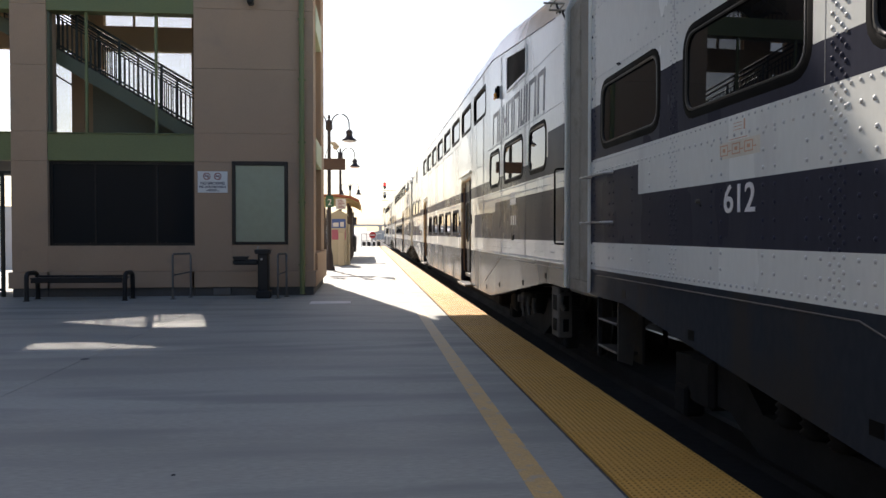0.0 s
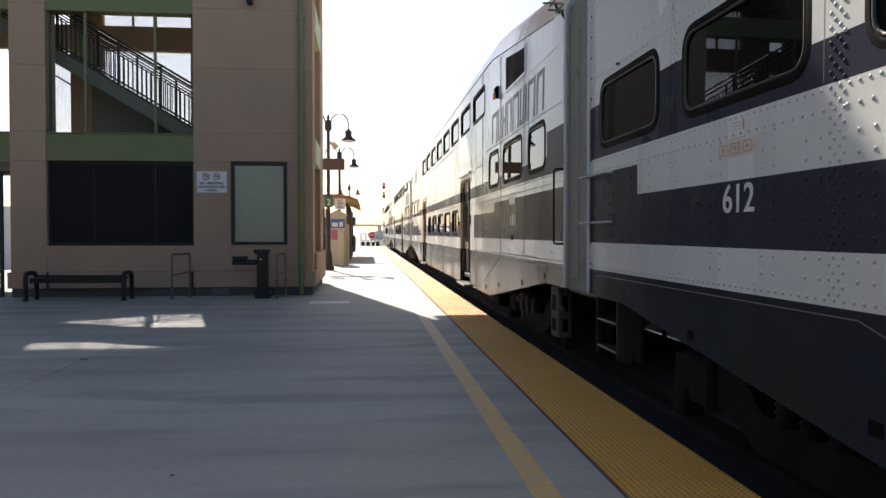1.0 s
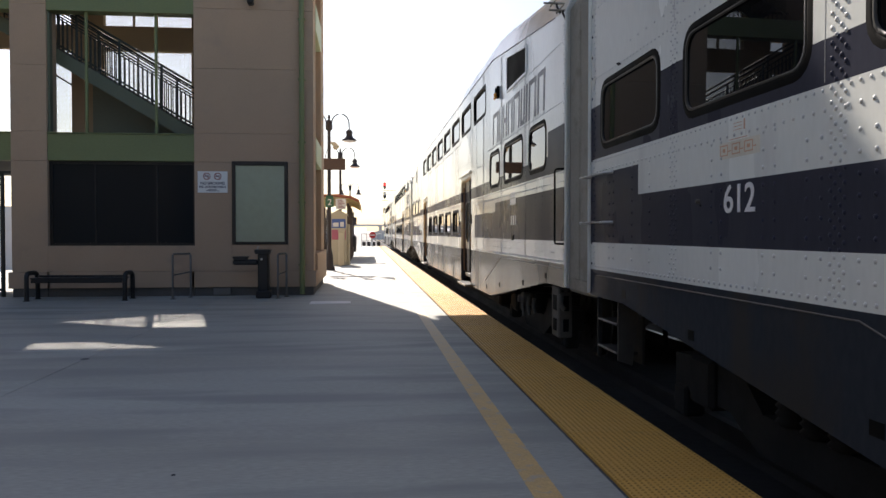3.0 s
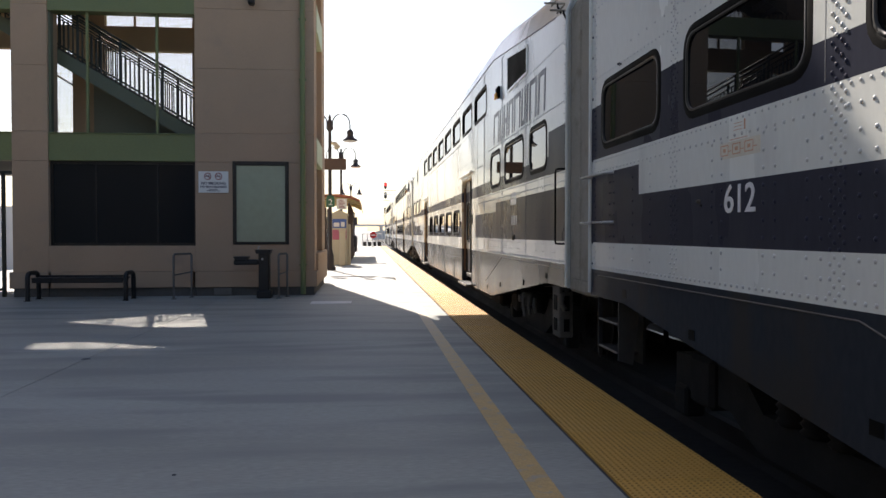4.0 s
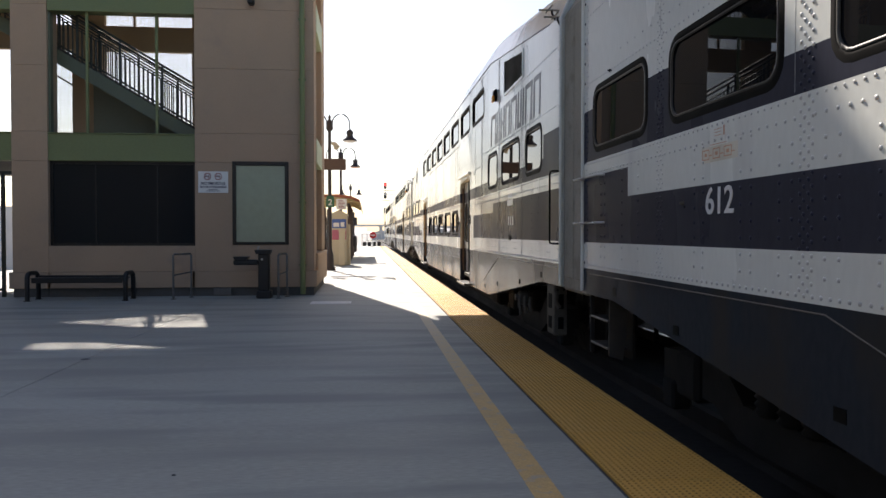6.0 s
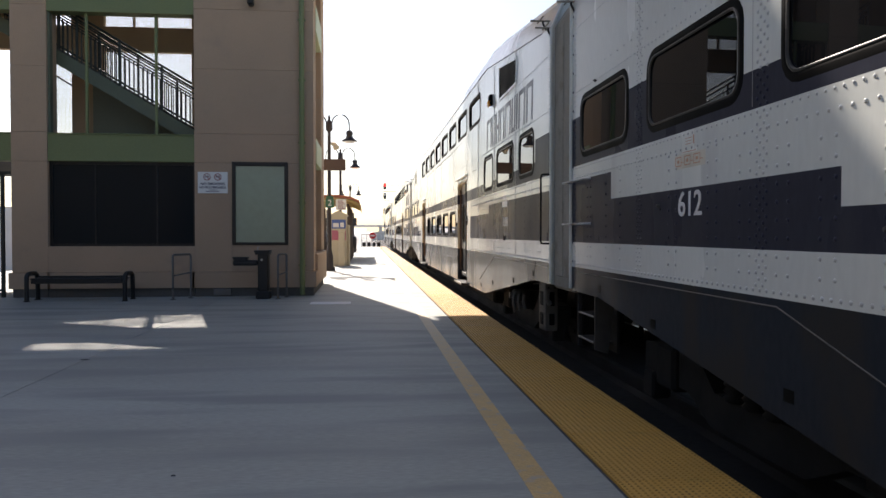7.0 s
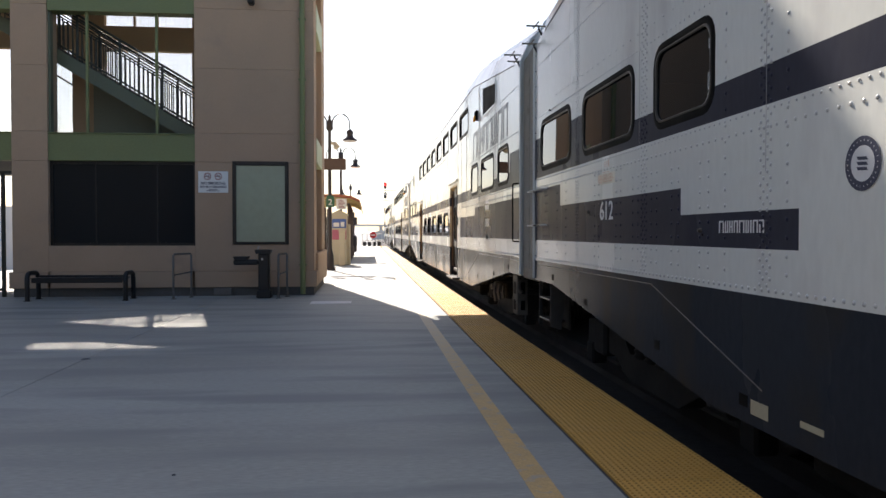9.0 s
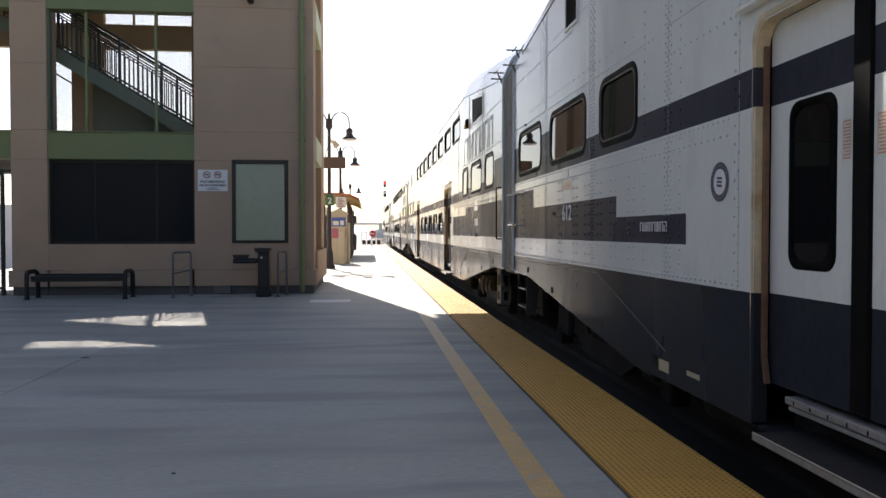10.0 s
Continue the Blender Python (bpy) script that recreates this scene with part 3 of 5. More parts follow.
        th.box(0.066, 0.16, y0 + 0.22, y1 - 0.22, 0.375, 0.398, 0, 0.003)
        sill = part("threshold", th, WORNALU, car, "scuffed aluminium threshold")
        for k in range(8):
            ys_ = y0 + 0.24 + 0.135 * k
            part("drain_notch", M().box(0.055, 0.0595, ys_, ys_ + 0.008, 0.412, 0.430), RUBBER, sill)
        st = M()
        st.box(-0.105, 0.22, y0 + 0.06, y1 - 0.20, 0.226, 0.266, 0, 0.006)
        sp_ = part("step", st, SHADEDK, car, "worn metal boarding step")
        part("nosing", M().box(-0.109, -0.102, y0 + 0.06, y1 - 0.20, 0.262, 0.270, 0, 0.002), STEEL, sp_, "bright worn nosing")
        part("front_plate", M().box(-0.108, -0.104, y0 + 0.062, y1 - 0.202, 0.230, 0.260), WORNALU, sp_, "scuffed grey front edge")
        bk = M()
        bk.box(0.22, 0.24, y0 + 0.02, y1 - 0.02, 0.20, 0.44)
        part("step_riser", bk, BOGIE, car)
        hd = M()
        hd.box(-0.05, 0.0, y0 - 0.13, y1 + 0.13, DOOR_Z[1] + 0.08, DOOR_Z[1] + 0.125, 0, 0.012)
        part("rain_gutter", hd, ALU, car)
    # rivets
    rv, rb = M(), M()

    def rivet(y, z, r=0.011):
        for h in WINS:
            if h[0] - 0.06 < y < h[1] + 0.06 and h[2] - 0.06 < z < h[3] + 0.06:
                return
        for a, b in DOORS:
            if a - 0.12 < y < b + 0.12 and z < 2.5:
                return
        if z < sill_z(y) + 0.03 or z > roof_z(y) - 0.03 or not 0.01 < y < CAR_L - 0.01:
            return
        if livery(y, z) < 2:
            dome(rb if livery(y, z) == 1 else rv, (y, z), r * (0.75 if livery(y, z) == 1 and y < 12 else 1.15))

    for flip in (0, 1):
        def at(e):
            return CAR_L - e if flip else e
        # four staggered columns over each frame
        for e in ((1.765, 3.487, 5.155), (1.93, 3.60, 5.30))[1 - flip]:
            for k, off in enumerate((0.0, 0.030, 0.066, 0.096)):
                z = 0.985 + (0.0315 if k % 2 else 0)
                while z < 3.95:
                    rivet(at(e + off), z, 0.0085 if e < 2 else 0.0105)
                    z += 0.063
        # single columns and pairs between the frames
        for e, z1 in ((2.36, 1.8), (2.48, 1.8), (2.93, 1.8), (3.04, 1.8), (3.31, 1.75), (3.42, 1.75), (3.68, 1.75), (3.78, 1.75), (4.035, 1.75),
                      (4.143, 1.75), (4.457, 1.75), (4.57, 1.75), (4.775, 3.9), (5.40, 3.9), (0.52, 1.8), (0.62, 1.8), (1.05, 1.8), (1.40, 1.8)):
            z = 1.045
            while z < z1:
                rivet(at(e), z, 0.0105)
                z += 0.0885
        for k, e in enumerate((0.10, 0.13, 6.118, 6.162)):
            z = 0.74 + 0.05 * (k % 2)
            while z < 3.9:
                rivet(at(e), z, 0.010)
                z += 0.098
        for z, step, r, e0, e1 in ((0.960, 0.066, 0.0105, 0.16, 6.3), (1.864, 0.064, 0.0085, 0.16, 6.1), (1.776, 0.081, 0.010, 0.2, 6.1),
                                   (2.580, 0.070, 0.0085, 0.16, 4.95), (2.405, 0.085, 0.009, 5.3, 6.1), (3.18, 0.085, 0.009, 0.2, 2.9), (2.70, 0.16, 0.009, 1.0, 4.6)):
            e = e0
            while e < e1:
                rivet(at(e), z, r)
                e += step
        # dark bolts on the white end strip
        z = 0.80
        while z < 3.4:
            dome(rb, (at(0.045), z), 0.013)
            z += 0.18
    for z, step in ((0.965, 0.12), (1.83, 0.12), (3.1, 0.12)):
        y = 8.6
        while y < CAR_L - 8.2:
            rivet(y, z, 0.011)
            y += step
    for e in (9.9, 12.0, 14.2, 16.4):
        z = 1.0
        while z < 4.4:
            rivet(e, z, 0.011)
            z += 0.09
    # lapped joints of the side sheets
    sm_ = M()
    for y, z0, z1 in [(CAR_L - e, z0_, 3.6) for e, z0_ in ((1.815, 2.6), (3.438, 1.9), (5.205, 1.55), (6.165, 0.94))] + [(e, 0.94, 3.6) for e in (1.98, 3.65, 5.0, 6.165)] + [(5.0 + 1.775 * k, 2.12, 3.95) for k in range(1, 8)]:
        sm_.box(-0.0012, 0.002, y - 0.0018, y + 0.0018, z0, min(z1, roof_z(y) - 0.01))
    for y0, y1, z in ((5.0, CAR_L - 5.2, 2.60), (5.0, CAR_L - 5.2, 3.13), (8.4, CAR_L - 7.9, 1.98), (0.9, 5.0, 2.59), (CAR_L - 3.6, CAR_L - 2.08, 3.28), (8.4, CAR_L - 7.9, 0.72)):
        sm_.box(-0.0012, 0.002, y0, y1, z - 0.002, z + 0.002)
    part("panel_joint", sm_, SEAM, car, "fine joints between the side sheets", "stuff")
    cr = M()
    cr.tube([skin(y, roof_z(y), 0.0) for y in (0.5, 4.4, CAR_L - 4.4, CAR_L - 0.5)], 0.008, 6)
    part("roof_bead", cr, SEAM, car, "grey bead along the roof edge")
    tagged(part("rivets", rv, RIVET, car), kind="stuff")
    tagged(part("navy_rivets", rb, RIVETBLUE, car), kind="stuff")
    # bead along the skirt at both ends
    for flip in (0, 1):
        ln_ = M()
        pts = [(0.2, 0.885), (3.69, 0.89), (5.19, 0.45)]
        for (ea, za), (eb, zb) in zip(pts, pts[1:]):
            fa, fb = (CAR_L - ea, CAR_L - eb) if flip else (ea, eb)
            ln_.tube([skin(fa, za, 0.001), skin(fb, zb, 0.001)], 0.004, 5)
        part("skirt_bead", ln_, RACKDK, car, "bright bead on the slate skirt")
        for e, z in ((0.88, 0.775), (2.1, 0.62), (3.80, 0.48), (5.0, 0.365)):
            sl = M()
            y = CAR_L - e if flip else e
            sl.box(-0.002, 0.02, y - 0.045, y + 0.045, z - 0.032, z + 0.032)
            part("drain_slot", sl, RUBBER, car)
        # diaphragm
        dp = M()
        y0, y1 = (CAR_L, CAR_L + 0.395) if flip else (-0.395, 0.0)
        dp.prism([(0.03, 0.70), (0.05, 0.67), (2.95, 0.67), (2.97, 0.70), (2.97, 3.45), (2.86, 3.62), (2.70, 3.69), (0.30, 3.69), (0.14, 3.62), (0.03, 3.45)], 1, y0, y1)
        dp.box(0.02, 0.10, y0 + (0.06 if flip else 0.02), y1 - (0.02 if flip else 0.06), 0.80, 3.40, 0, 0.01)
        part("diaphragm", dp, SHADEGREY, car, "grey gangway diaphragm")
        ev = M()
        ye = CAR_L + 0.004 if flip else -0.004
        ev.tube([skin(ye, 0.72, 0.008), skin(ye, 3.0, 0.008), skin(ye, 3.44, 0.008), (0.12, ye, 3.73), (0.34, ye, 3.94)], 0.018, 8)
        part("corner_post", ev, ALU, car)
        # marker and grab irons on the roof corner
        for k, (e, z) in enumerate(((0.06, 3.46), (0.30, 3.60))):
            y = CAR_L - e if flip else e
            gb = M()
            gb.tube([(0.02, y, z - 0.12), (-0.03, y, z - 0.03), (-0.03, y, z)], 0.012, 6)
            gi = part("grab_iron", gb, BLACK, car, "dark stand with a steel rod at the roof corner")
            part("rod", M().tube([(-0.17, y, z), (0.10, y, z)], 0.011, 6), SHADEGREY, gi)
            part("cross_rod", M().tube([(-0.06, y - 0.14, z + 0.012), (-0.06, y + 0.14, z + 0.012)], 0.008, 6), SHADEGREY, gi)
        # end ladder below the body
        y = CAR_L if flip else 0.0
        s = -1 if flip else 1
        if flip:
            # cheek plate across the car, two treads and their backs
            ld = M()
            ld.prism([(0.03, 0.69), (0.24, 0.69), (0.20, 0.62), (0.15, 0.18), (0.03, 0.22)], 1, y - 0.665, y - 0.645)
            lad = part("end_ladder", ld, STEPSTEEL, car, "dark steel end steps")
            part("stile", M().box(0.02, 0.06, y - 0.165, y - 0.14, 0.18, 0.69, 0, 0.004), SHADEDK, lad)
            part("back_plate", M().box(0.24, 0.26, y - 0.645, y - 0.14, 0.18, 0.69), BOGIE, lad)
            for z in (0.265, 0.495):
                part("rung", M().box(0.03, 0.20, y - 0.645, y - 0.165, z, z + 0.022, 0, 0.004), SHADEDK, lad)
                part("tread_edge", M().box(0.020, 0.032, y - 0.64, y - 0.17, z + 0.004, z + 0.022, 0, 0.003), RACKDK, lad)
                part("gusset", M().prism([(y - 0.645, z + 0.022), (y - 0.56, z + 0.022), (y - 0.645, z + 0.12)], 0, 0.10, 0.115), BRACKET, lad)
        else:
            eb = part("end_bracket", M().box(0.05, 0.20, y + 0.50, y + 0.80, 0.13, 0.68, 0, 0.012), BRACKET, car, "grey equipment bracket under the car end")
            for z, h in ((0.20, 0.13), (0.42, 0.16)):
                part("bracket_slot", M().box(0.10, 0.16, y + 0.494, y + 0.502, z, z + h), RUBBER, eb)
                part("side_slot", M().box(0.044, 0.052, y + 0.58, y + 0.72, z, z + h), RUBBER, eb)
            for k in range(2):
                part("bracket_bolt", M().box(0.08 + 0.07 * k, 0.10 + 0.07 * k, y + 0.488, y + 0.502, 0.62, 0.64), BOGIE, eb)
            part("angle_cock", M().tube([(0.06, y + 0.42, 0.60), (0.05, y + 0.42, 0.50), (0.09, y + 0.40, 0.44)], 0.028, 8), BRACKET, eb)
            vb = part("brake_valve", M().box(0.08, 0.20, y + 2.48, y + 2.62, 0.28, 0.46, 0, 0.02), BRACKET, car, "grey brake valve and hanging hose ends")
            part("valve_cap", M().tube([(0.07, y + 2.55, 0.38), (0.03, y + 2.55, 0.38)], 0.045, 10), BRACKET, vb)
            for k in range(3):
                part("hose_end", M().tube([(0.09 + 0.05 * k, y + 2.50 - 0.10 * k, 0.40), (0.07 + 0.05 * k, y + 2.46 - 0.10 * k, 0.30), (0.09 + 0.05 * k, y + 2.45 - 0.10 * k, 0.15 + 0.03 * k)], 0.022, 8), BRACKET, vb)
        # truck with wheels
        c = CAR_L - 2.85 if flip else 2.85
        tk = M()
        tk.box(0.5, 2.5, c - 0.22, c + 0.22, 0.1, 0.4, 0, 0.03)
        tr = part("truck", tk, BOGIE, car, "grimy four-wheel truck, darkened for shade")
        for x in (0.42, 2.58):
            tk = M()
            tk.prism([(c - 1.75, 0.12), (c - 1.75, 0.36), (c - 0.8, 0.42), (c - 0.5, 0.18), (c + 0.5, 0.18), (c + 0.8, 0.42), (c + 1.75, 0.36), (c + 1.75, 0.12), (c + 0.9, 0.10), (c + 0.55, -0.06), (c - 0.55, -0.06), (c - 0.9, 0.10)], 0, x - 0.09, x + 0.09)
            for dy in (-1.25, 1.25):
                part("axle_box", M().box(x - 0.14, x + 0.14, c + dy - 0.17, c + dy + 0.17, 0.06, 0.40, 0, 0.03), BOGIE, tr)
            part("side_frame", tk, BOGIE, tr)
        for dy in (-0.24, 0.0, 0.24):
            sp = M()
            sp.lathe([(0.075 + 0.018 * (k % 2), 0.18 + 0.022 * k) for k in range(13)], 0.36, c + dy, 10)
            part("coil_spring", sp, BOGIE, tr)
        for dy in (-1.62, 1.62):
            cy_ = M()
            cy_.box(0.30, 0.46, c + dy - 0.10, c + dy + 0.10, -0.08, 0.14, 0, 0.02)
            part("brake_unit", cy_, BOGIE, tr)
        for dy in (-1.25, 1.25):
            ws = M()
            for x in (0.71, 2.16):
                prof = [(0.10, 0.0), (0.14, 0.02), (0.36, 0.03), (0.42, 0.0), (0.42, 0.12), (0.45, 0.13), (0.45, 0.16), (0.12, 0.15)]
                n = 28
                vs = [(x + h, r * math.cos(2 * math.pi * k / n), r * math.sin(2 * math.pi * k / n)) for r, h in prof for k in range(n)]
                ws.idx(vs, [(i * n + k, i * n + (k + 1) % n, (i + 1) * n + (k + 1) % n, (i + 1) * n + k) for i in range(len(prof) - 1) for k in range(n)], 0, True)
                ws.face(vs[:n])
                ws.face(vs[-n:])
            ws.tube([(0.5, 0, 0), (2.5, 0, 0)], 0.08, 12)
            for k in range(6):
                a = k * math.pi / 3
                ws.box(0.695, 0.715, 0.24 * math.cos(a) - 0.03, 0.24 * math.cos(a) + 0.03, 0.24 * math.sin(a) - 0.03, 0.24 * math.sin(a) + 0.03)
            wo = part("wheelset", ws, WHEELST, car, "steel wheels on their axle")
            wo.location = (0, c + dy, 0.22)
    # coupler
    for y0, y1 in ((-0.4, 0.6), (CAR_L - 0.6, CAR_L + 0.4)):
        cp = M()
        cp.box(1.38, 1.62, y0, y1, 0.42, 0.66, 0, 0.03)
        part("coupler", cp, BOGIE, car)
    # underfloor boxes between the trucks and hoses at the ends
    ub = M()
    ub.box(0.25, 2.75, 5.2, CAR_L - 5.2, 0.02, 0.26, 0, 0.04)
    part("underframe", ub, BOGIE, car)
    for e in (CAR_L + 0.12, -0.12):
        ho = M()
        for k in range(4):
            x = 0.5 + 0.22 * k
            ho.tube([(x, e - 0.1, 0.75), (x + 0.02, e, 0.4), (x + 0.05, e + 0.05, 0.15 + 0.05 * k), (x + 0.05, e + 0.1, 0.5)], 0.022, 6)
        part("brake_hose", ho, RUBBER, car, "hanging black hoses")
    # grab irons: two stand-off rods at one end, a loop at the other
    for z in (1.735, 1.335):
        gr = M()
        gr.tube([skin(CAR_L - 0.62, z, 0.0), skin(CAR_L - 0.58, z, 0.06), skin(CAR_L + 0.08, z, 0.07)], 0.011, 8)
        gr.tube([skin(CAR_L - 0.03, z, 0.0), skin(CAR_L - 0.03, z, 0.07)], 0.011, 6)
        part("grab_rod", gr, STEEL, car)
    lp = M()
    lp.tube([skin(0.085, 1.14, 0.0), skin(0.085, 1.14, 0.06), skin(0.11, 1.14, 0.07), skin(0.18, 1.14, 0.07), skin(0.21, 1.17, 0.07), skin(0.21, 1.86, 0.07), skin(0.18, 1.89, 0.07), skin(0.11, 1.89, 0.07), skin(0.085, 1.89, 0.06), skin(0.085, 1.89, 0.0)], 0.010, 8)
    part("grab_loop", lp, RUBBER, car, "black loop grab iron")
    am = M()
    am.box(-0.05, 0.02, 3.82, 3.98, 3.27, 3.44, 0, 0.02)
    al = part("marker_lamp", am, RUBBER, car, "marker lamp with amber lens")
    le = M()
    le.box(-0.075, -0.03, 3.835, 3.965, 3.25, 3.345, 0, 0.015)
    part("lens", le, AMBER, al)
    # small operator wordmark, drawn as open blocks, and round emblem
    wordmark(car, CAR_L - 4.71, 1.247, 1.314, (0.055, 0.036, 0.036, 0.042, 0.055, 0.032, 0.012, 0.048, 0.044), 0.0155, 0.0095, 0.0, LETTER)
    em = M()
    cyy, czz = CAR_L - 5.95, 1.525

    def disc(mb, r0, r1, d, mi, n=28):
        for k in range(n):
            a, b = 2 * math.pi * k / n, 2 * math.pi * (k + 1) / n
            pts = [skin(cyy + r * math.cos(t), czz + r * math.sin(t), d) for r, t in ((r0, a), (r1, a), (r1, b), (r0, b))]
            mb.face(pts if r0 > 0 else pts[1:3] + [skin(cyy, czz, d)], mi)
    disc(em, 0.0, 0.073, 0.003, 1)
    disc(em, 0.073, 0.111, 0.003, 0)
    for k in range(26):
        a = 2 * math.pi * k / 26
        em.face([skin(cyy + r * math.cos(a + t), czz + r * math.sin(a + t), 0.0045) for r, t in ((0.090, -0.022), (0.096, -0.022), (0.096, 0.022), (0.090, 0.022))], 1)
    for k in (-1, 0, 1):
        em.face([skin(cyy + u, czz + v + 0.021 * k, 0.0045) for u, v in ((-0.036, -0.009), (0.026, -0.005), (0.036, 0.009), (-0.026, 0.005))], 0)
    part("emblem", em, [INKBLUE, LETTER], car, "round navy and white emblem")
    # decals on the lower side
    for a, b, z0, z1, m, lab in ((5.08, 5.25, 0.31, 0.385, CREAM, "cream data label"), (5.53, 5.71, 0.355, 0.385, CREAM, "thin cream data label")):
        q = M()
        q.box(-0.003, 0.0, CAR_L - b, CAR_L - a, z0, z1)
        part("label_plate", q, m, car, lab)
    bp_ = M()
    bp_.box(-0.001, 0.0, CAR_L - 2.90, CAR_L - 2.46, 1.655, 1.745)
    part("pictogram_backing", bp_, AGEDFILM, car, "yellowed film under the pictograms")
    # key switches on the stripe, a small eye over the end window, plates and door switches near the other end
    for e, z in ((2.20, 1.435), (4.475, 1.262)):
        ks = M()
        ks.tube([skin(CAR_L - e, z, 0.0), skin(CAR_L - e, z, 0.022)], [0.014, 0.010], 10)
        part("key_switch", ks, BRACKET, car, "small worn key switch")
        part("key_switch_cover", M().box(-0.006, 0.0, CAR_L - e - 0.032, CAR_L - e - 0.018, z - 0.032, z - 0.018, 0, 0.002), RUBBER, car)
    part("lifting_eye", M().tube([skin(CAR_L - 0.75, 2.565, 0.0), skin(CAR_L - 0.75, 2.575, 0.02), skin(CAR_L - 0.785, 2.575, 0.02), skin(CAR_L - 0.785, 2.565, 0.0)], 0.006, 6), SHADEDK, car)
    for ya, yb, za, zb in ((2.62, 2.92, 1.735, 1.80), (2.58, 2.98, 1.63, 1.712)):
        part("label_plate", M().box(-0.0025, 0.0, ya, yb, za, zb), LETTER, car, "small white plate")
    part("socket_cover", M().box(-0.012, 0.0, 2.70, 2.82, 1.15, 1.22, 0, 0.006), RUBBER, car)
    for y in (DOORS[0][0] - 0.10, DOORS[0][1] + 0.35):
        sw_ = part("door_switch", M().box(-0.014, 0.0, y - 0.03, y + 0.03, 1.42, 1.60, 0, 0.006), RUBBER, car, "black door control box")
        part("button", M().tube([(-0.014, y, 1.52), (-0.020, y, 1.52)], 0.014, 10), STEEL, sw_)
    og = M()
    e0 = 2.47
    for k in range(3):
        y = CAR_L - e0 - 0.135 * k
        for (u0, u1, v0, v1) in ((0, 0.09, 0, 0.006), (0, 0.09, 0.054, 0.06), (0, 0.006, 0.006, 0.054), (0.084, 0.09, 0.006, 0.054), (0.09, 0.125, 0.02, 0.026), (0.03, 0.06, 0.02, 0.04)):
            og.box(-0.002, 0.0, y - u1, y - u0, 1.672 + v0, 1.672 + v1)
    for k in range(3):
        og.box(-0.002, 0.0, CAR_L - e0 - 0.24, CAR_L - e0 - 0.15, 1.80 + 0.018 * k, 1.803 + 0.018 * k)
    og.box(-0.002, 0.0, CAR_L - e0 - 0.275, CAR_L - e0 - 0.262, 1.795, 1.85)
    og.box(-0.002, 0.0, CAR_L - e0 - 0.30, CAR_L - e0 - 0.10, 1.752, 1.756)
    part("pictogram", og, ORANGE, car, "faded orange safety pictograms")
    return car


coach = make_coach()
coaches = [coach]
for k in range(3):
    coaches.append(copy_thing(coach, Matrix.Identity(4)))
# the number on the nearest coach, and plain bars where the others cannot be read; slanted grey blocks of the large wordmark
words("fleet_number", "612", 0.216, Matrix(((0, 0, -1, -0.003), (-1.08, 0, 0, CAR_L - 2.69), (0, 1, 0, 1.424), (0, 0, 0, 1))), LETTER, coaches[0], bold=0.002)
for c in coaches[1:]:
    mark = first = None
    for k in range(3):
        mark = part("fleet_number" if mark is None else "numeral_block", M().box(-0.003, 0.0, 2.55 + 0.145 * k, 2.62 + 0.145 * k, 1.355, 1.485), LETTER, first or c)
        first = first or mark
    wordmark(c, 4.40, 2.62, 3.09, (0.46, 0.28, 0.29, 0.33, 0.42, 0.25, 0.085, 0.40, 0.37), 0.072, 0.075, 0.02, LETTERGREY)
CAR_Y = [7.35 - 0.8 - CAR_L + CAR_PITCH * k for k in range(4)]

# ---- stair tower of the footbridge ----
YF, YB = 15.45, 19.8
XR = -1.05
tower = thing("stair_tower", "tan stucco stair tower with sage green bands and open stairs", "building", kind="structure")


def block(name, m, *boxes, label="", c=0.0, parent=tower):
    mb = M()
    for q in boxes:
        mb.box(*q, 0, c)
    return part(name, mb, m, parent, label)


# front: wide wall beside the corner, column, further bays; scored joints are real gaps between courses
COURSES = [0.17, 0.49, 2.655, 3.23, 4.51, 5.69, 6.55, 13.14]
RIGHT = (-3.385, -1.05)
COLS = [(-6.84, -6.17), (-10.2, -9.55)]
for (xa, xb) in [RIGHT] + COLS:
    for z0, z1 in zip(COURSES, COURSES[1:]):
        grow = 0.05 if z1 <= 0.5 else 0.0
        if (xa, xb) == RIGHT and z0 == 0.49:
            block("wall_course", STUCCO, (xa, -2.66, YF, YF + 0.5, z0 + 0.002, z1 - 0.002), (-1.56, xb, YF, YF + 0.5, z0 + 0.002, z1 - 0.002),
                  (-2.66, -1.56, YF, YF + 0.5, z0 + 0.002, 1.02), c=0.004)
        else:
            block("wall_course", STUCCO, (xa - grow, xb + grow, YF - grow, YF + 0.5, z0 + 0.002, z1 - 0.002), c=0.004)
    block("wall_core", STUCCO_IN, (xa + 0.02, xb - 0.02, YF + 0.03, YF + 0.48, 0.0, 13.1))
    block("wall_base", BASEDARK, (xa + 0.01, xb - 0.01, YF + 0.01, YF + 0.5, 0.0, 0.17))
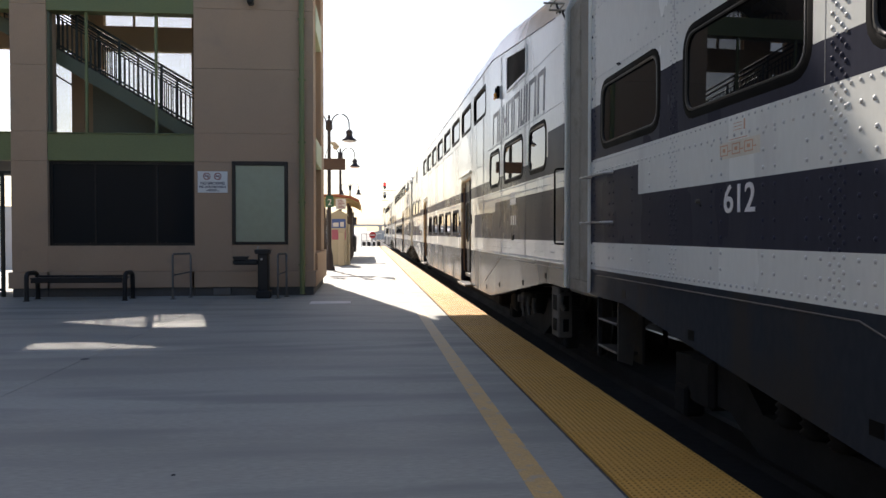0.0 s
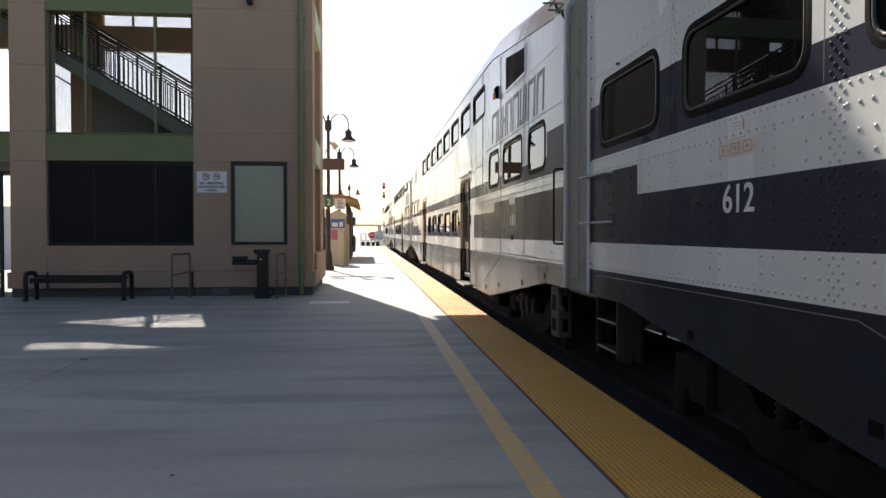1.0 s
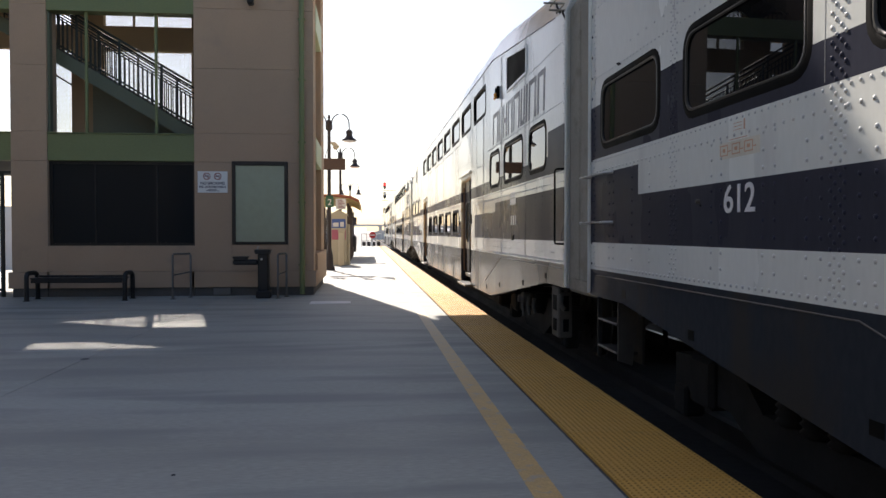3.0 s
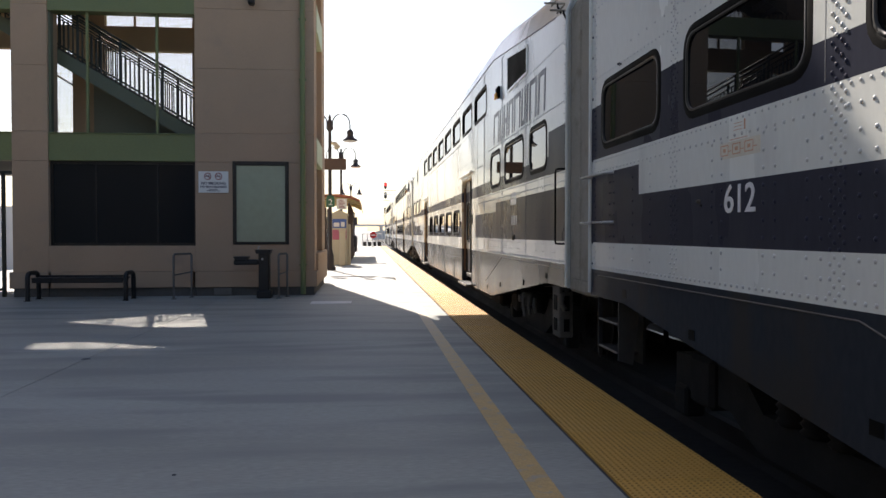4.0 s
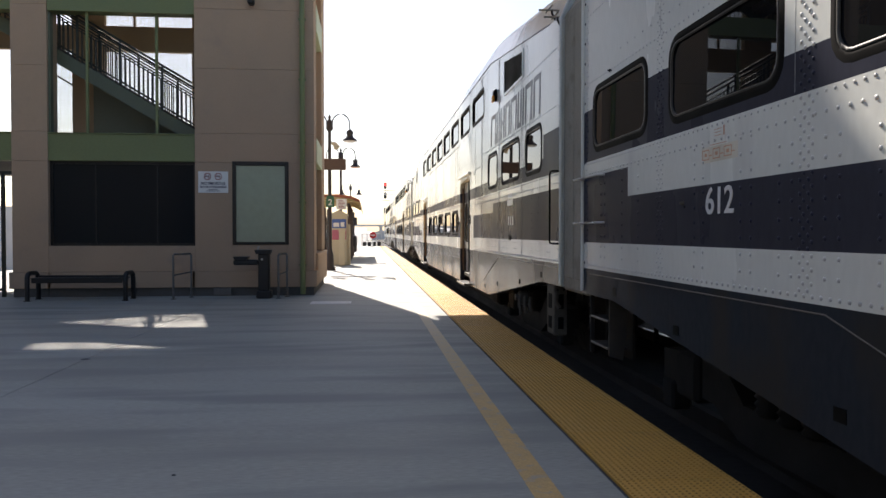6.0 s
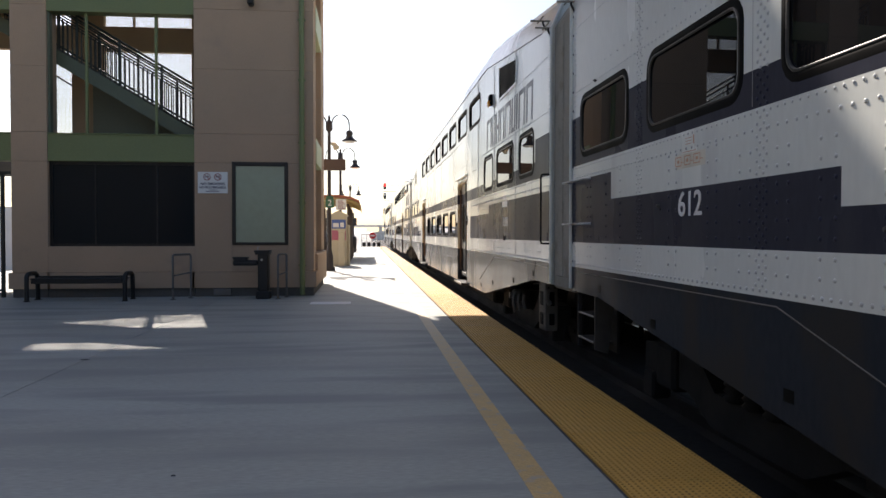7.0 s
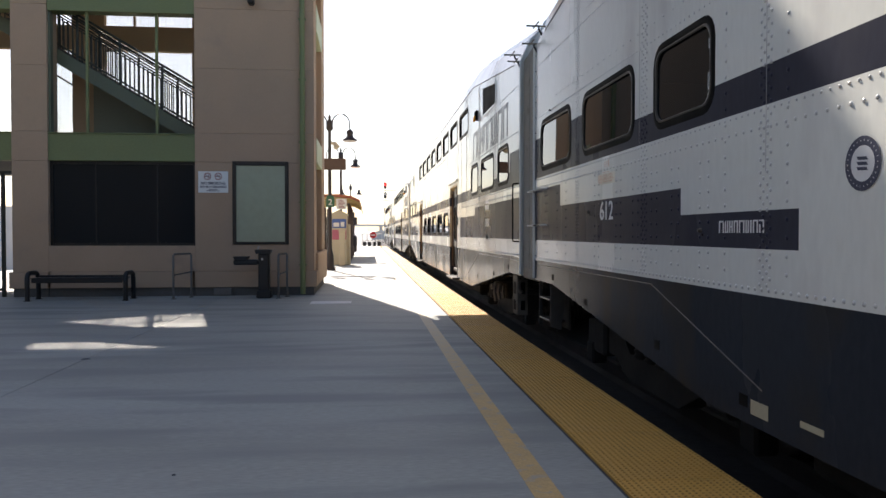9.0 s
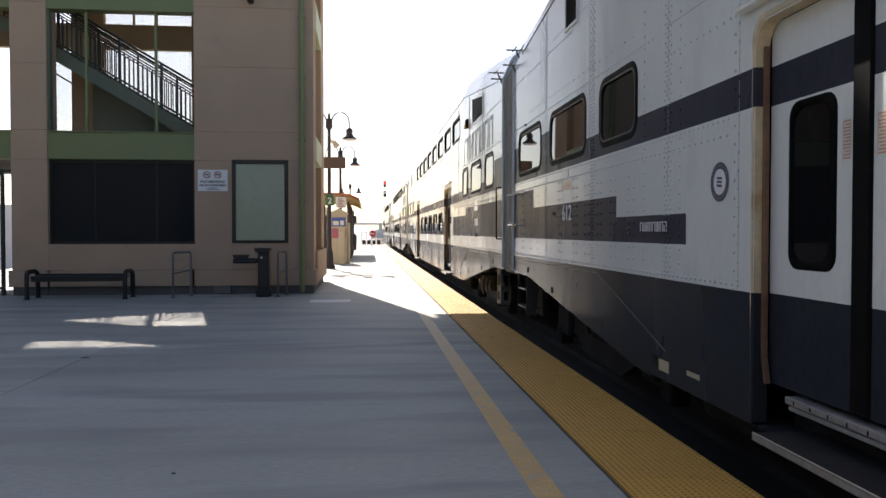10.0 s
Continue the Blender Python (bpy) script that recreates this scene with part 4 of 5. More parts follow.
# bays
for xa, xb, glazed in ((-6.17, -3.385, True), (-9.55, -6.84, False)):
    block("green_band", GREEN, (xa, xb, YF + 0.02, YF + 0.30, 2.665, 3.19), (xa, xb, YF - 0.01, YF + 0.32, 3.19, 3.215), c=0.006)
    block("green_band", GREEN, (xa, xb, YF + 0.02, YF + 0.30, 5.575, 5.98), c=0.006)
    block("green_jamb", GREENDK, (xa, xa + 0.045, YF + 0.06, YF + 0.20, 3.215, 5.575), c=0.006)
    block("wall_panel", STUCCO, (xa, xb, YF + 0.02, YF + 0.4, 6.84, 13.14))
    if glazed:
        block("wall_panel", STUCCO, (xa, xb, YF, YF + 0.4, 0.492, 1.0), c=0.003)
        block("wall_panel", STUCCO, (xa, xb, YF - 0.05, YF + 0.4, 0.174, 0.488), c=0.003)
        block("wall_base", BASEDARK, (xa, xb, YF + 0.01, YF + 0.4, 0, 0.17))
        win = block("shop_window", FRAMEDK, (xa, xb, YF + 0.10, YF + 0.17, 1.0, 1.05), (xa, xb, YF + 0.10, YF + 0.17, 2.61, 2.665),
                    (xa, xa + 0.05, YF + 0.10, YF + 0.17, 1.05, 2.61), (xb - 0.05, xb, YF + 0.10, YF + 0.17, 1.05, 2.61), label="dark bronze window frame")
        for a, b_ in ((xa + 0.05, -5.33), (-5.30, -4.155), (-4.125, xb - 0.05)):
            block("pane", GLASSDK, (a, b_, YF + 0.13, YF + 0.14, 1.05, 2.61), parent=win)
        for xm in (-5.315, -4.14):
            block("mullion", BLACK, (xm - 0.014, xm + 0.014, YF + 0.115, YF + 0.16, 1.05, 2.61), parent=win)
        for xp in (-5.46, -4.135):
            block("post", GREEN, (xp - 0.025, xp + 0.025, YF + 0.10, YF + 0.16, 3.215, 5.575), c=0.006, label="slim sage green post")
        # dark sheet standing in for the unlit room behind the glass
        block("dark_room_backing", BASEDARK, (xa, xb, YF + 2.2, YF + 2.3, 0, 2.66))
    else:
        gate = block("steel_gate", RAILDK, (-7.09, -7.03, YF + 0.1, YF + 0.16, 0.0, 2.42), (-9.5, -6.86, YF + 0.1, YF + 0.16, 2.40, 2.46), (-9.5, -7.09, YF + 0.1, YF + 0.14, 0.12, 0.17), label="dark steel gate")
        for k in range(19):
            xk = -7.21 - 0.12 * k
            block("gate_bar", RAILDK, (xk - 0.01, xk + 0.01, YF + 0.11, YF + 0.13, 0.05, 2.42), parent=gate)
block("upper_wall", STUCCO, (-10.2, XR, YF + 0.1, YF + 0.38, 6.85, 13.1))
# pale window case by the corner
win = block("display_window", FRAMEDK, (-2.66, -2.59, YF - 0.02, YF + 0.06, 1.02, 2.68), (-1.63, -1.56, YF - 0.02, YF + 0.06, 1.02, 2.68),
            (-2.59, -1.63, YF - 0.02, YF + 0.06, 1.02, 1.075), (-2.59, -1.63, YF - 0.02, YF + 0.06, 2.60, 2.68), c=0.008, label="dark bronze frame with frosted green glass")
block("pane", GLASSPALE, (-2.59, -1.63, YF + 0.015, YF + 0.03, 1.075, 2.60), parent=win)
# corner side facing the tracks
block("side_pier", STUCCO, (-1.6, XR - 0.001, YF + 0.5, YF + 0.72, 0.85, 13.14), (-1.6, XR - 0.001, 18.1, 19.2, 0.85, 13.14), c=0.01)
block("side_plinth", STUCCO, (-1.6, XR + 0.055, YF + 0.4, 19.25, 0.17, 0.84), c=0.02)
block("side_base", BASEDARK, (-1.6, XR - 0.02, YF + 0.3, 19.15, 0.0, 0.17))
block("side_wall", STUCCO, (-1.6, XR - 0.16, YF + 0.7, 18.1, 3.25, 13.14), (-1.6, XR - 0.16, YF + 0.7, 18.1, 0.84, 1.04))
block("side_box", SKYLITGREEN, (-1.4, XR + 0.01, YF + 0.73, 18.09, 5.50, 6.05), (-1.4, XR + 0.01, YF + 0.73, 18.09, 2.74, 3.26), c=0.01, label="pale green panel")
sw = block("side_window", FRAMEDK, (-1.3, XR - 0.12, YF + 0.72, YF + 0.78, 1.04, 2.74), (-1.3, XR - 0.12, 18.03, 18.09, 1.04, 2.74), label="dark bronze window frame")
block("pane", GLASSDK, (-1.27, -1.25, YF + 0.78, 18.03, 1.04, 2.74), parent=sw)
# green downpipe
dp = M()
dp.tube([(-1.275, YF - 0.075, 0.03), (-1.275, YF - 0.075, 7.5)], 0.052, 12)
pipe = part("downpipe", dp, GREEN, tower, "sage green round downpipe")
for z in (0.6, 1.85, 3.05, 4.3, 5.5):
    block("pipe_clip", GREEN, (-1.35, -1.20, YF - 0.08, YF, z, z + 0.03), parent=pipe)
# back wall with its openings
block("back_wall", STUCCO_IN, (-7.9, -1.5, YB, YB + 0.2, 0.0, 3.76), (-10.2, -9.6, YB, YB + 0.2, 0.0, 3.76), (-9.6, -7.9, YB, YB + 0.2, 2.75, 3.76), (-10.2, -1.5, YB, YB + 0.2, 5.83, 6.44), (-7.30, -6.52, YB, YB + 0.2, 3.76, 5.83),
      (-4.39, -1.5, YB, YB + 0.2, 3.76, 5.83), (-8.72, -7.77, YB, YB + 0.2, 3.76, 5.83), (-10.2, -7.77, YB, YB + 0.2, 6.44, 8.9),
      (-4.385, -1.5, YB, YB + 0.2, 6.44, 8.9), (-10.2, -1.5, YB, YB + 0.2, 8.9, 9.65), (-10.2, -6.44, YB, YB + 0.2, 9.65, 10.6), (-4.5, -1.5, YB, YB + 0.2, 9.65, 10.6), (-10.2, -1.5, YB, YB + 0.2, 10.6, 13.14))
block("back_post", STUCCO_IN, (-7.77, -6.52, YB - 0.02, YB + 0.18, 6.72, 8.9), (-7.30, -6.52, YB - 0.02, YB + 0.18, 6.44, 6.72), (-5.82, -5.78, YB, YB + 0.1, 6.44, 8.9), (-5.28, -5.22, YB, YB + 0.1, 6.44, 8.9))
rl = M()
rl.box(-7.77, -4.39, YB - 0.06, YB - 0.02, 7.45, 7.50)
for k in range(27):
    rl.box(-7.7 + 0.125 * k, -7.68 + 0.125 * k, YB - 0.05, YB - 0.03, 6.9, 7.46)
part("back_rail", rl, RAILDK, tower, "dark green guard rail")
block("landing", BASEDARK, (-6.17, -3.39, YF + 0.3, YB, 2.67, 3.15), (-9.55, -6.84, YF + 0.3, YB, 2.67, 3.15))
block("roof", STUCCO_IN, (-10.2, XR, YF, YB + 0.2, 13.14, 13.25))
block("left_wall", STUCCO_IN, (-10.2, -9.95, YF + 0.5, YB, 0, 13.14))
# the visible flight: stringers, treads, balustrade
ST_Y0, ST_Y1 = 15.97, 17.3


def run_z(x):
    return 4.409 - 0.590 * (x + 5.256)


for y, m in ((ST_Y0, GREENDK), (ST_Y1 - 0.06, GREENDK)):
    s = M()
    xa, xb = -7.5, -3.45
    s.prism([(xa, run_z(xa) - 0.30), (xb, run_z(xb) - 0.30), (xb, run_z(xb)), (xa, run_z(xa))], 1, y, y + 0.06)
    part("stringer", s, m, tower, "dark green steel stair stringer")
x = -7.4
while x < -3.5:
    t = M()
    t.box(x, x + 0.29, ST_Y0 + 0.06, ST_Y1 - 0.06, run_z(x) - 0.17, run_z(x) - 0.12)
    t.box(x, x + 0.02, ST_Y0 + 0.06, ST_Y1 - 0.06, run_z(x) - 0.30, run_z(x) - 0.12)
    part("tread", t, BASEDARK, tower)
    x += 0.29
under = M()
under.prism([(-5.97, 3.15), (-3.4, 3.15), (-3.4, run_z(-3.4) - 0.05), (-5.97, run_z(-5.97) - 0.05)], 1, ST_Y1 + 0.1, ST_Y1 + 0.16)
part("stair_panel", under, STAIRGREY, tower, "dark green panel under the stairs")
for y in (ST_Y0 + 0.03, ST_Y1 - 0.03):
    bal = part("balustrade", M().tube([(-7.5, y, run_z(-7.5) + 0.92), (-3.55, y, run_z(-3.55) + 0.92)], 0.024, 8), RAILDK, tower, "dark green stair balustrade")
    for dz, r in ((0.80, 0.016), (0.68, 0.016), (0.10, 0.016)):
        part("rail_bar", M().tube([(-7.5, y, run_z(-7.5) + dz), (-3.55, y, run_z(-3.55) + dz)], r, 6), RAILDK, bal)
    x, k = -7.45, 0
    while x < -3.5:
        thick = 0.024 if k % 9 == 0 else 0.010
        top = 0.92 if k % 9 == 0 else 0.68
        part("baluster", M().box(x - thick, x + thick, y - 0.012, y + 0.012, run_z(x) + 0.0, run_z(x) + top), RAILDK, bal)
        x += 0.092
        k += 1
# the next flight, going up the other way behind it
def run2_z(x):
    return 7.50 + 0.565 * (x + 5.62)


for y in (17.40, 18.44):
    s = M()
    s.prism([(-6.30, run2_z(-6.30) - 0.40), (-3.45, run2_z(-3.45) - 0.40), (-3.45, run2_z(-3.45)), (-6.30, run2_z(-6.30))], 1, y, y + 0.06)
    part("stringer", s, GREENDK, tower, "dark green steel stair stringer")
    up = part("balustrade", M().tube([(-6.30, y + 0.03, run2_z(-6.30) + 0.92), (-3.45, y + 0.03, run2_z(-3.45) + 0.92)], 0.024, 8), RAILDK, tower, "dark green stair balustrade")
    x, k = -6.28, 0
    while x < -3.5:
        thick = 0.024 if k % 9 == 0 else 0.008
        part("baluster", M().box(x - thick, x + thick, y + 0.02, y + 0.04, run2_z(x), run2_z(x) + 0.92), RAILDK, up)
        x += 0.105
        k += 1
x = -6.28
while x < -3.6:
    t = M()
    t.box(x, x + 0.29, 17.46, 18.44, run2_z(x) - 0.10, run2_z(x) - 0.05)
    t.box(x, x + 0.02, 17.46, 18.44, run2_z(x) - 0.22, run2_z(x) - 0.05)
    part("tread", t, BASEDARK, tower)
    x += 0.29
# grey wire mesh panel on the wall return by the stairs
block("stair_wall", STUCCO_IN, (-6.48, -5.965, ST_Y1 + 0.3, ST_Y1 + 0.4, 3.15, run_z(-6.3) - 0.2))

# handrail on the back wall
part("wall_handrail", M().tube([(-7.9, YB - 0.3, 5.33), (-6.55, YB - 0.3, 4.50)], 0.022, 8), RAILDK, tower, "dark green handrail along the back wall")

# wire mesh in the back openings
def mesh_screen(x0, x1, z0, z1):
    mb = M()
    x = x0 + 0.015
    while x < x1:
        mb.box(x - 0.004, x + 0.004, YB + 0.10, YB + 0.106, z0, z1)
        x += 0.032
    z = z0 + 0.015
    while z < z1:
        mb.box(x0, x1, YB + 0.107, YB + 0.112, z - 0.004, z + 0.004)
        z += 0.032
    tagged(part("wire_screen", mb, SKYLITGREEN, tower, "pale wire mesh screen"), kind="stuff")


mesh_screen(-6.52, -4.39, 3.76, 5.83)
mesh_screen(-7.77, -7.30, 3.76, 5.83)
mesh_screen(-6.52, -4.385, 6.44, 8.9)
mesh_screen(-6.44, -4.5, 9.65, 10.6)

# the footbridge over the tracks, above the view, which shades the platform
br = M()
br.box(XR, 16.0, YF, YB, 7.75, 8.15)
br.box(XR, 16.0, YF, YF + 0.2, 8.15, 13.36)
br.box(XR, 16.0, YB - 0.2, YB, 8.15, 10.4)
br.box(XR, 16.0, YF, YB, 13.1, 13.36)
solo("footbridge", br, STUCCO_IN, "tan enclosed footbridge crossing the tracks", "bridge", kind="structure")

# ---- things by the tower ----
# sign
sg = thing("wall_sign", "white metal no smoking sign with dark lettering on the tan wall", "sign")
block("panel", SIGNWHITE, (-3.32, -2.74, YF - 0.018, YF - 0.001, 2.05, 2.475), parent=sg, c=0.004)
face = Matrix(((1, 0, 0, 0), (0, 0, -1, 0), (0, 1, 0, 0), (0, 0, 0, 1)))
for text, z, size in (("NO SMOKING", 2.235, 0.075), ("NO SKATEBOARDS", 2.165, 0.060)):
    words("lettering", text, size, Matrix.Translation((-3.03, YF - 0.019, z)) @ face, INKBLUE, sg, bold=0.002)
bars = M()
for z, w in ((2.115, 0.17), (2.088, 0.26)):
    bars.box(-3.03 - w / 2, -3.03 + w / 2, YF - 0.0205, YF - 0.018, z - 0.006, z + 0.006)
part("small_print", bars, INKBLUE, sg)
for cx in (-3.14, -2.93):
    rg = M()
    n = 24
    for k in range(n):
        a, b_ = 2 * math.pi * k / n, 2 * math.pi * (k + 1) / n
        rg.face([(cx + r * math.cos(t), YF - 0.021, 2.375 + r * math.sin(t)) for r, t in ((0.055, a), (0.072, a), (0.072, b_), (0.055, b_))])
    rg.prism([(cx - 0.05, 2.41), (cx - 0.04, 2.42), (cx + 0.05, 2.34), (cx + 0.04, 2.33)], 1, YF - 0.022, YF - 0.02)
    part("prohibition_ring", rg, INKRED, sg)
    ic = M()
    ic.box(cx - 0.045, cx + 0.035, YF - 0.0195, YF - 0.018, 2.365, 2.385)
    ic.box(cx + 0.01, cx + 0.03, YF - 0.0195, YF - 0.018, 2.385, 2.405)
    part("pictogram", ic, INKBLUE, sg)

# bench
bn = thing("bench", "black backless steel bench with looped arms", "bench", (-5.30, 14.72, 0))
BL = 0.885
seat = M()
for k in range(5):
    seat.box(-BL + 0.06, BL - 0.06, -0.20 + 0.085 * k, -0.135 + 0.085 * k, 0.40, 0.425, 0, 0.008)
part("seat", seat, BLACK, bn)
bk = M()
bk.box(-BL + 0.08, BL - 0.08, 0.10, 0.13, 0.36, 0.46, 0, 0.01)
bk.box(-BL + 0.08, BL - 0.08, -0.22, -0.19, 0.33, 0.43, 0, 0.01)
part("apron", bk, BLACK, bn)
for s in (-1, 1):
    x = s * (BL - 0.02)
    pts = [(x, -0.24, 0.0)] + [(x, -0.24, 0.40)] + [(x, -0.14 - 0.10 * math.cos(a), 0.42 + 0.09 * math.sin(a)) for a in (0.4, 0.9, 1.57)] + [(x, 0.12, 0.51), (x, 0.20, 0.47), (x, 0.23, 0.40), (x, 0.24, 0.0)]
    part("leg", M().tube(pts, 0.042, 10), BLACK, bn)
    for y in (-0.24, 0.24):
        part("foot", M().box(x - 0.05, x + 0.05, y - 0.04, y + 0.04, 0, 0.015, 0, 0.004), BLACK, bn)

# leaning rails
for x0, x1, y0, y1 in ((-3.63, -3.39, 14.7, 15.1), (-1.68, -1.56, 14.7, 15.1)):
    rk = thing("hand_rail", "brushed steel floor-mounted rail loop", "rail", group="rail loops by the fountain")
    part("loop", M().tube([(x0, y0, 0), (x0, y0, 0.82), (x0 + 0.02, y0, 0.85), (x1 - 0.02, y1, 0.85), (x1, y1, 0.82), (x1, y1, 0)], 0.021, 8), RACKDK, rk)
    part("crossbar", M().tube([(x0, y0, 0.45), (x1, y1, 0.50)], 0.014, 8), RACKDK, rk)
    for x, y in ((x0, y0), (x1, y1)):
        part("flange", M().lathe([(0.05, 0.0), (0.05, 0.012), (0.024, 0.016)], x, y, 12), RACKDK, rk)

# drinking fountain
df = thing("drinking_fountain", "black pedestal drinking fountain with low side basin", "fountain", (-1.97, 14.85, 0))
part("pedestal", M().box(-0.095, 0.105, -0.12, 0.12, 0.14, 0.86, 0, 0.02), BLACK, df)
part("base", M().box(-0.13, 0.15, -0.15, 0.15, 0.0, 0.15, 0, 0.02), BLACK, df)
part("basin", M().prism([(-0.16, 0.93), (0.14, 0.93), (0.12, 0.85), (-0.13, 0.85)], 1, -0.16, 0.16), BLACK, df)
lo = part("side_basin", M().box(-0.56, -0.09, -0.13, 0.13, 0.64, 0.74, 0, 0.025), BLACK, df)
part("bowl", M().prism([(-0.57, 0.80), (-0.28, 0.80), (-0.32, 0.73), (-0.53, 0.73)], 1, -0.13, 0.13), BLACK, lo)
part("spout", M().tube([(-0.11, 0, 0.92), (-0.11, 0, 0.98), (-0.08, 0, 0.995)], 0.011, 8), STEEL, df)
part("push_button", M().lathe([(0.022, 0.0), (0.022, 0.015)], 0, 0, 12), STEEL, df).matrix_local = pose(-0.02, -0.12, 0.75, 90, 0, 0)
# small floor plate and wall plate
hp = M()
hp.box(-1.0, -0.28, 13.46, 13.95, 0.0, 0.006, 0, 0.003)
solo("access_cover", hp, HAZECONC, "grey metal access cover flush in the platform", "cover")
wp = M()
wp.box(-3.02, -2.68, YF - 0.062, YF - 0.001, 0.02, 0.16, 0, 0.006)
solo("vent_plate", wp, RACKDK, "grey vent plate at the foot of the wall", "vent")
cl = thing("wall_camera", "small dark camera on the tan wall", "camera")
part("housing", M().box(-2.32, -2.20, YF - 0.22, YF - 0.02, 5.75, 5.95, 0, 0.03), BLACK, cl)
part("bracket", M().box(-2.29, -2.23, YF - 0.04, YF, 5.8, 6.0), BLACK, cl)

for x, y, r in ((-2.77, 7.78, 0.03), (-0.99, 3.99, 0.008)):
    gs = M()
    gs.lathe([(r, 0.0), (r * 0.8, 0.004), (r * 0.3, 0.006)], 0, 0, 9)
    o = solo("debris_speck", gs, JOINT, "small dark speck of debris on the concrete", "debris", "debris specks")
    o.location = (x, y, 0.0)
    o.scale = (1.6, 1, 1)
# ---- along the platform ----
def make_lamp():
    lp_ = thing("street_lamp", "dark bronze double gooseneck platform lamp with bell shades", "lamp", group="platform lamps")
    part("base", M().lathe([(0.19, 0.0), (0.19, 0.10), (0.14, 0.14), (0.12, 0.5), (0.085, 0.64), (0.07, 0.74)], n=14), LAMPDK, lp_)
    part("pole", M().lathe([(0.07, 0.74), (0.055, 4.74)], n=12), LAMPDK, lp_)
    part("collar", M().lathe([(0.055, 4.69), (0.118, 4.755), (0.118, 4.99), (0.08, 5.045), (0.036, 5.10), (0.055, 5.155), (0.014, 5.26)], n=12), LAMPDK, lp_)
    for s in (-1, 1):
        pts = [(s * 0.09, 0, 4.83)] + [(s * (0.38 - 0.29 * math.cos(a)), 0, 4.955 + 0.325 * math.sin(a)) for a in [math.pi * k / 12 for k in range(13)]] + [(s * 0.68, 0, 4.735)]
        arm = part("arm", M().tube(pts, 0.022, 8), LAMPDK, lp_)
        sh = part("shade", M().lathe([(0.255, 4.373), (0.245, 4.41), (0.135, 4.49), (0.10, 4.575), (0.118, 4.63), (0.108, 4.70), (0.045, 4.755)], s * 0.68, 0, 16), LAMPDK, lp_)
        part("lens", M().lathe([(0.18, 4.337), (0.235, 4.37)], s * 0.68, 0, 16), LAMPGLASS, sh)
    return lp_


LX, LY = -1.24, 25.9
lamp = make_lamp()
lamp.location = (LX, LY, 0)
for pos in ((-1.205, 36.05, 0), (-1.285, 61.6, 0)):
    copy_thing(lamp, pose(*pos))
# display box, loudspeaker and platform number carried by the first lamp
bx = thing("platform_display", "brown enclosed platform display box on the lamp pole", "display")
part("case", M().box(-1.99, -0.69, LY - 0.19, LY - 0.06, 3.378, 3.758, 0, 0.02), BROWNPOST, bx)
part("clamp", M().box(LX - 0.07, LX + 0.07, LY - 0.08, LY + 0.08, 3.42, 3.71), LAMPDK, bx)
sp = thing("loudspeaker", "beige horn loudspeaker on the lamp pole", "speaker")
part("horn", M().tube([(-1.18, LY - 0.04, 4.30), (-1.07, LY - 0.09, 4.265), (-0.98, LY - 0.14, 4.12)], [0.045, 0.08, 0.11], 12), BEIGE, sp)
part("bracket", M().box(LX - 0.01, -1.15, LY - 0.07, LY, 4.255, 4.345), LAMPDK, sp)
ns = thing("platform_number", "dark green platform number sign on the lamp pole", "sign")
part("plate", M().box(-1.36, -1.08, LY - 0.14, LY - 0.06, 2.128, 2.436, 0, 0.02), SIGNGREEN, ns)
part("cap_plate", M().box(-1.34, -1.10, LY - 0.14, LY - 0.06, 2.436, 2.517, 0, 0.01), SIGNGREEN, ns)
words("numeral", "2", 0.29, Matrix.Translation((-1.218, LY - 0.145, 2.282)) @ face, LETTER, ns)
rs = thing("notice", "white notice with red lettering", "sign")
part("plate", M().box(-1.18, -0.78, 29.9, 29.93, 2.18, 2.60, 0, 0.006), SIGNWHITE, rs)
rb_ = M()
for k in range(6):
    rb_.box(-1.10, -0.84 - 0.04 * (k % 3), 29.895, 29.9, 2.23 + 0.058 * k, 2.255 + 0.058 * k)
part("print_bars", rb_, INKRED, rs)
part("stem", M().box(-1.0, -0.95, 29.93, 29.96, 2.1, 2.3), LAMPDK, rs)

# ticket machine with gabled hood
tm = thing("ticket_machine", "beige ticket machine with a gabled hood and blue panel", "ticket machine", (-1.06, 29.9, 0))
part("cabinet", M().box(-0.31, 0.31, -0.3, 0.5, 0.0, 1.95, 0, 0.02), BEIGE, tm)
part("hood", M().prism([(-0.35, 1.93), (0.35, 1.93), (0.35, 1.98), (0, 2.16), (-0.35, 1.98)], 1, -0.36, 0.55), BEIGE, tm)
pn = part("screen_panel", M().box(-0.27, 0.27, -0.32, -0.29, 1.45, 1.80, 0, 0.01), PANELBLUE, tm)
part("screen", M().box(-0.22, 0.0, -0.325, -0.318, 1.50, 1.66), SIGNWHITE, pn)
part("keypad", M().box(0.06, 0.2, -0.325, -0.318, 1.50, 1.68), SIGNWHITE, pn)
part("card_panel", M().box(-0.27, 0.27, -0.32, -0.29, 1.0, 1.38, 0, 0.01), PANELPINK, tm)
part("side_cabinet", M().box(0.31, 0.42, -0.15, 0.45, 0.0, 1.6, 0, 0.02), BEIGE, tm)
va = thing("validator_post", "cream ticket validator pillar", "validator", (-0.93, 29.1, 0))
part("pillar", M().box(-0.12, 0.12, -0.12, 0.12, 0.0, 1.30, 0, 0.02), BEIGE, va)
part("head", M().prism([(-0.14, 1.30), (0.14, 1.30), (0.14, 1.38), (-0.14, 1.42)], 0, -0.13, 0.13), BEIGE, va)

